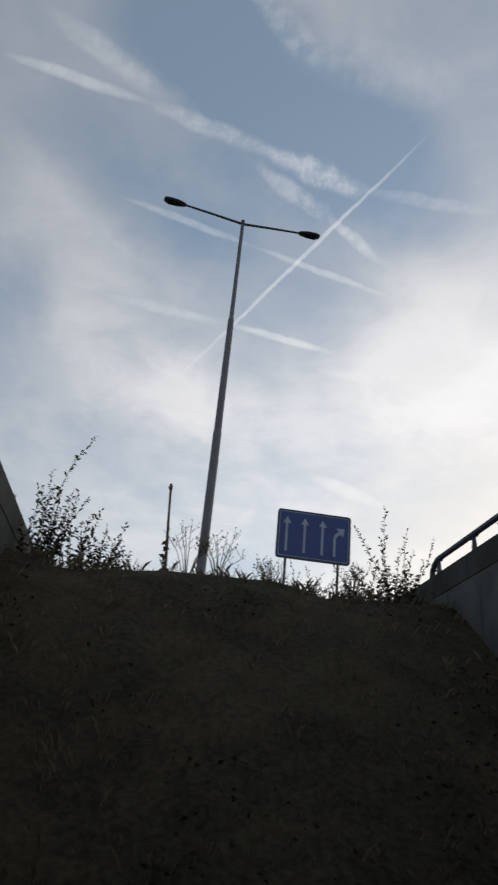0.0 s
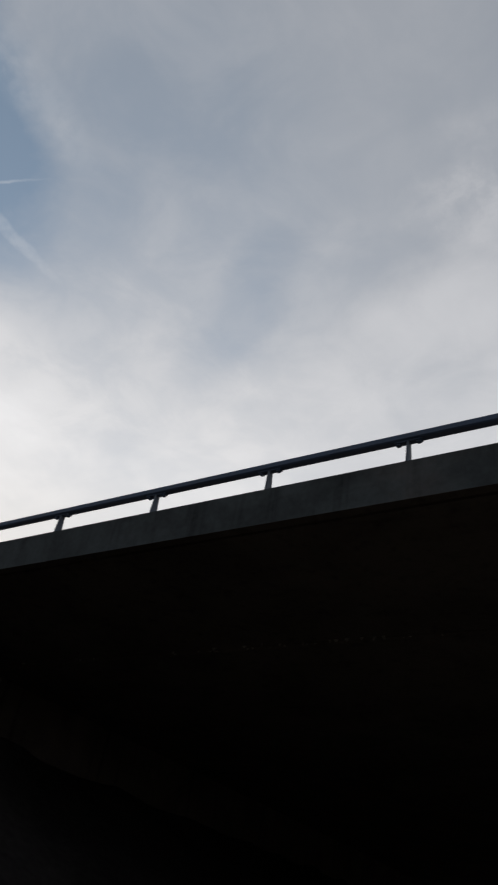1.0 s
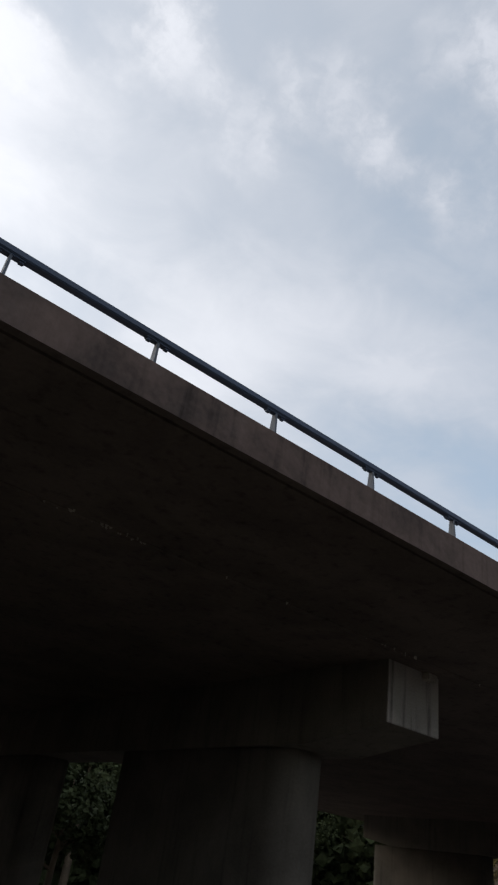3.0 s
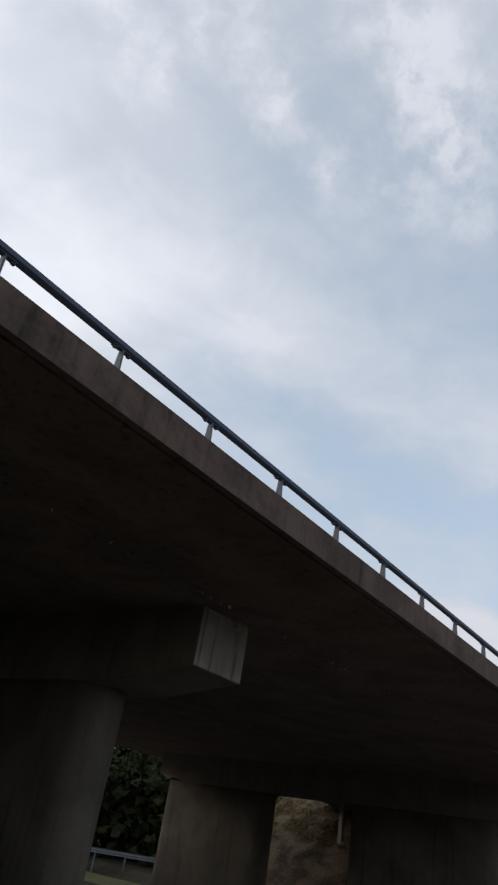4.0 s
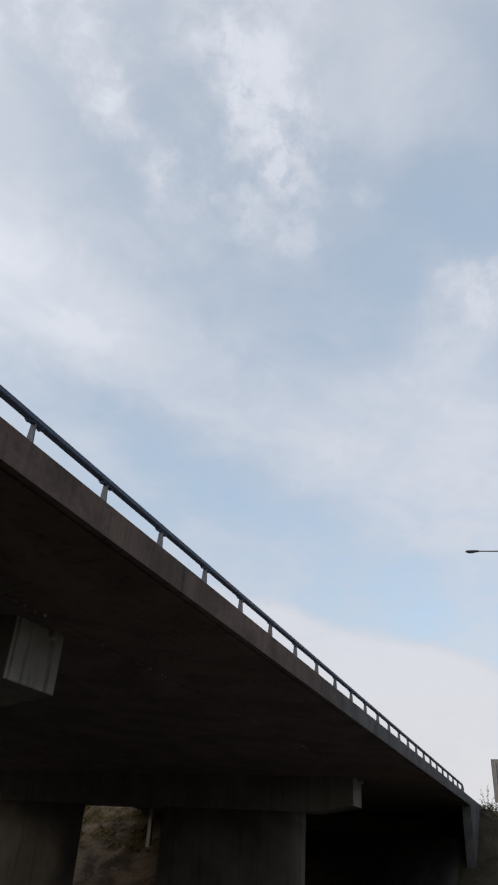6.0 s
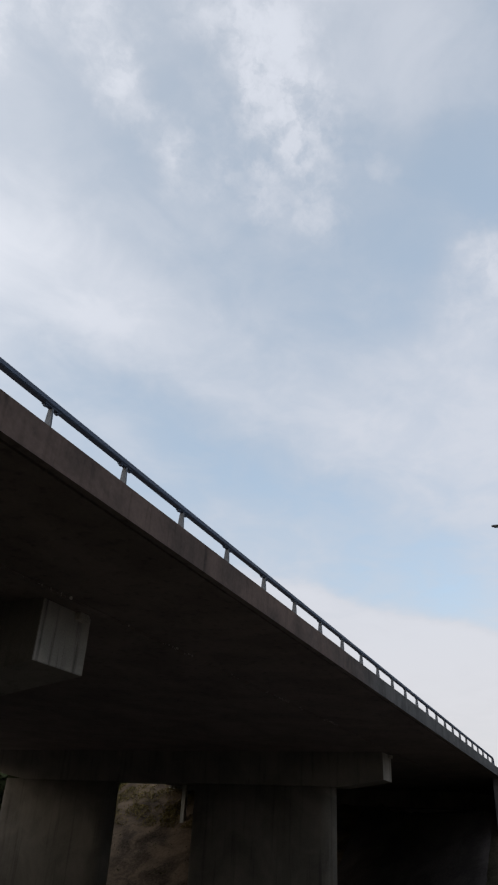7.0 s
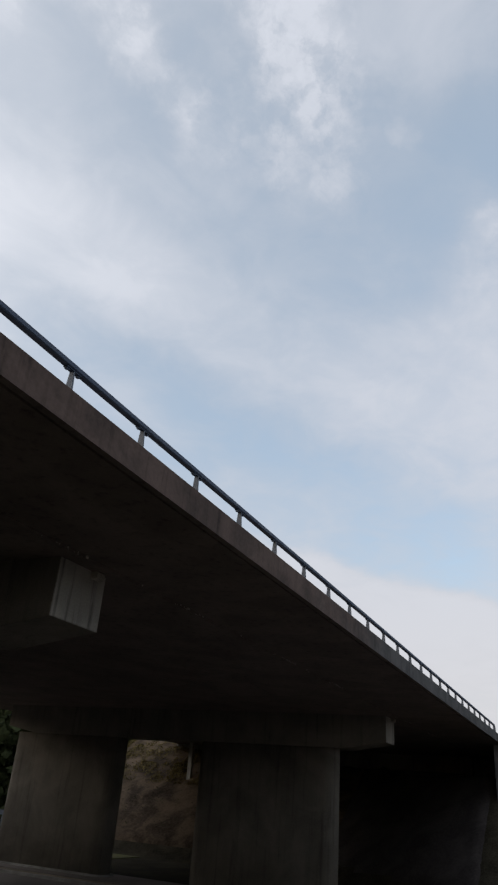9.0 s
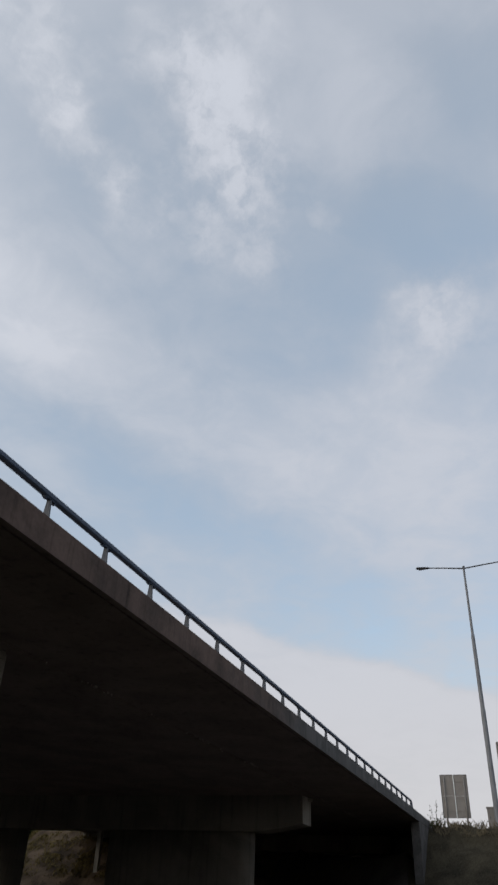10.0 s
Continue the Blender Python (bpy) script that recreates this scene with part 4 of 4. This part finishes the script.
woods = bmesh.new()
rng = random.Random(44)
for i in range(52000):
    if i % 3 == 0:
        x, y = rng.uniform(44, 84), rng.uniform(34, 62)
        if x - 44 < (38 - y) * 1.2:
            continue
        h = 10.5 + 2.5 * noise.noise((x * 0.2, y * 0.2, 0))
    elif i % 3 == 1:
        x, y = rng.uniform(-50, 1.0), rng.uniform(44, 52)
        h = 11.5 + 2.0 * noise.noise((x * 0.25, y * 0.25, 4)) - max(0.0, x + 3) * 1.4
    else:
        x, y = rng.uniform(15.5, 46), rng.uniform(50, 58)
        h = 11.0 + 2.0 * noise.noise((x * 0.25, y * 0.25, 8))
    leaf(woods, Vector((x, y, h * rng.random() ** 0.85)), Vector((rng.uniform(-1, 1), rng.uniform(-1, 1), rng.uniform(-1, 0.3))), rng.uniform(0.6, 1.25), rng, 0.85)
tagged(part("woodland", woods, LEAF), "dense dark green thicket behind the road", "woodland", kind="stuff")

def build_slope(xs, ys, mat, label):
    """Bare earth lying over the bank, uneven and clodded, running out at its toe."""
    bm = bmesh.new()
    grid = []
    for x in xs:
        col = []
        for y in ys:
            lift = 0.13 + 0.03 * noise.noise((x * 3, y * 3, 2)) if bank_z(x, y) > 0.02 and y > 5.2 else -0.3
            col.append(bm.verts.new((x, y, ground_z(x, y) + lift)))
        grid.append(col)
    for a, b in zip(grid, grid[1:]):
        for j in range(len(ys) - 1):
            if max(bank_z(q.co.x, q.co.y) for q in (a[j], b[j], b[j + 1], a[j + 1])) > 0.0:
                bm.faces.new((a[j], b[j], b[j + 1], a[j + 1]))
    bmesh.ops.delete(bm, geom=[v for v in bm.verts if not v.link_faces], context="VERTS")
    return tagged(part("earth_slope", bm, mat, smooth=True), label, "slope", kind="structure")


build_slope([32.5 + 0.3 * i for i in range(60)], [13.8 + 0.4 * i for i in range(54)], EARTH, "bare brown earth on the embankment slope")
build_slope([32.5 + 0.3 * i for i in range(60)], [5.0 + 0.4 * i for i in range(23)], DUST, "dusty sheltered earth below the far abutment")
build_slope([-10.7 + 0.3 * i for i in range(27)], [5.0 + 0.4 * i for i in range(58)], DUST, "dusty sheltered earth below the near abutment")


rng = random.Random(61)
def build_scrub(count, xs, ys, mat, label, size):
    """Leaves scattered in drifts over the earth slope."""
    bm = bmesh.new()
    for i in range(count):
        x, y = rng.uniform(*xs), rng.uniform(*ys)
        drift = noise.noise((x * 0.7 + y * 0.5, y * 0.9 - x * 0.4, 6)) + 0.4 * noise.noise((x * 2.3, y * 2.3, 1))
        if drift < rng.uniform(-0.25, 0.3):
            continue
        leaf(bm, Vector((x, y, bank_z(x, y) + 0.2 + 0.55 * max(0.0, drift) * rng.random())), Vector((rng.uniform(-1, 1), rng.uniform(-1, 1), rng.uniform(-0.2, 0.8))), rng.uniform(*size), rng, 0.65)
    tagged(part("slope_scrub", bm, mat), label, "scrub", kind="stuff")


build_scrub(2600, (40.5, 44.5), (17, 33), BANK_LEAF, "thin dark scrub drifting over the earth slope", (0.05, 0.12))
# Yellow leaf colour stands in for sunlight on the upper slope.
build_scrub(30000, (44.2, 49.5), (17, 34), SUNLIT_LEAF, "scrub high on the earth slope, yellowed to look sunlit", (0.06, 0.15))


def build_block():
    """A plain brick apartment block with rows of windows."""
    house = thing("apartment_block", (11.9, 105, 0), "distant brown brick apartment block with rows of windows", "building")
    part("wall", box((-2.6, 0, -0.5), (6.4, 12, 13.4)), BRICK, house)
    part("roof", box((-2.9, -0.3, 13.4), (6.7, 12.3, 13.8), 0.05), BRICK, house)
    pane = box((-0.65, -0.03, 0), (0.65, 0.05, 1.4), 0.02)
    first = None
    for floor in range(5):
        for i in range(4):
            w = part("window", pane, GLASS, house) if first is None else new("window", first.data)
            first = first or w
            w.parent, w.location = house, (-1.2 + 2.2 * i, 0, 1.2 + 2.65 * floor)


build_block()

board = thing("direction_board", (8.3, 36, 0), "pale grey rounded sign board with a dark bar on a pole", "road sign")
part("pole", tube([(-0.75, -0.1, -0.3), (-0.75, -0.1, 7.0)], 0.06, 10), DARK_METAL, board, smooth=True)
part("panel", prism([(a, b) for a, b in rounded(-1.15, 5.0, 1.3, 5.95, 0.2)], -0.03, 0.03, "y"), SIGN_WHITE, board)
part("upper_panel", box((-1.1, -0.03, 6.14), (1.3, 0.03, 6.42), 0.02), SIGN_WHITE, board)
part("bar", box((-1.1, -0.035, 5.98), (1.3, 0.03, 6.12), 0.01), DARK_METAL, board)

barrier = thing("crash_barrier", (40, 37, 0.2), "low galvanised crash barrier along the far verge", "guard rail")
barrier.rotation_euler.z = radians(-40)
part("beam", prism([(-0.04, 0.45), (0.0, 0.48), (0.0, 0.56), (-0.04, 0.6), (0.0, 0.64), (0.0, 0.72), (-0.04, 0.75), (-0.06, 0.75), (-0.03, 0.72), (-0.03, 0.64), (-0.06, 0.6), (-0.03, 0.56), (-0.03, 0.48), (-0.06, 0.45)], -12, 12, "x"), MAST_GREY, barrier)
for i in range(12):
    part("post", box((-11 + 2 * i, 0.0, -1.3), (-10.9 + 2 * i, 0.1, 0.7), 0.01), MAST_GREY, barrier)

marker = thing("marker_post", (45.0, 25.1, 3.8), "pale square marker post high on the earth slope", "post")
part("post", box((-0.14, -0.14, -0.25), (0.14, 0.14, 2.2), 0.02), KERB, marker)
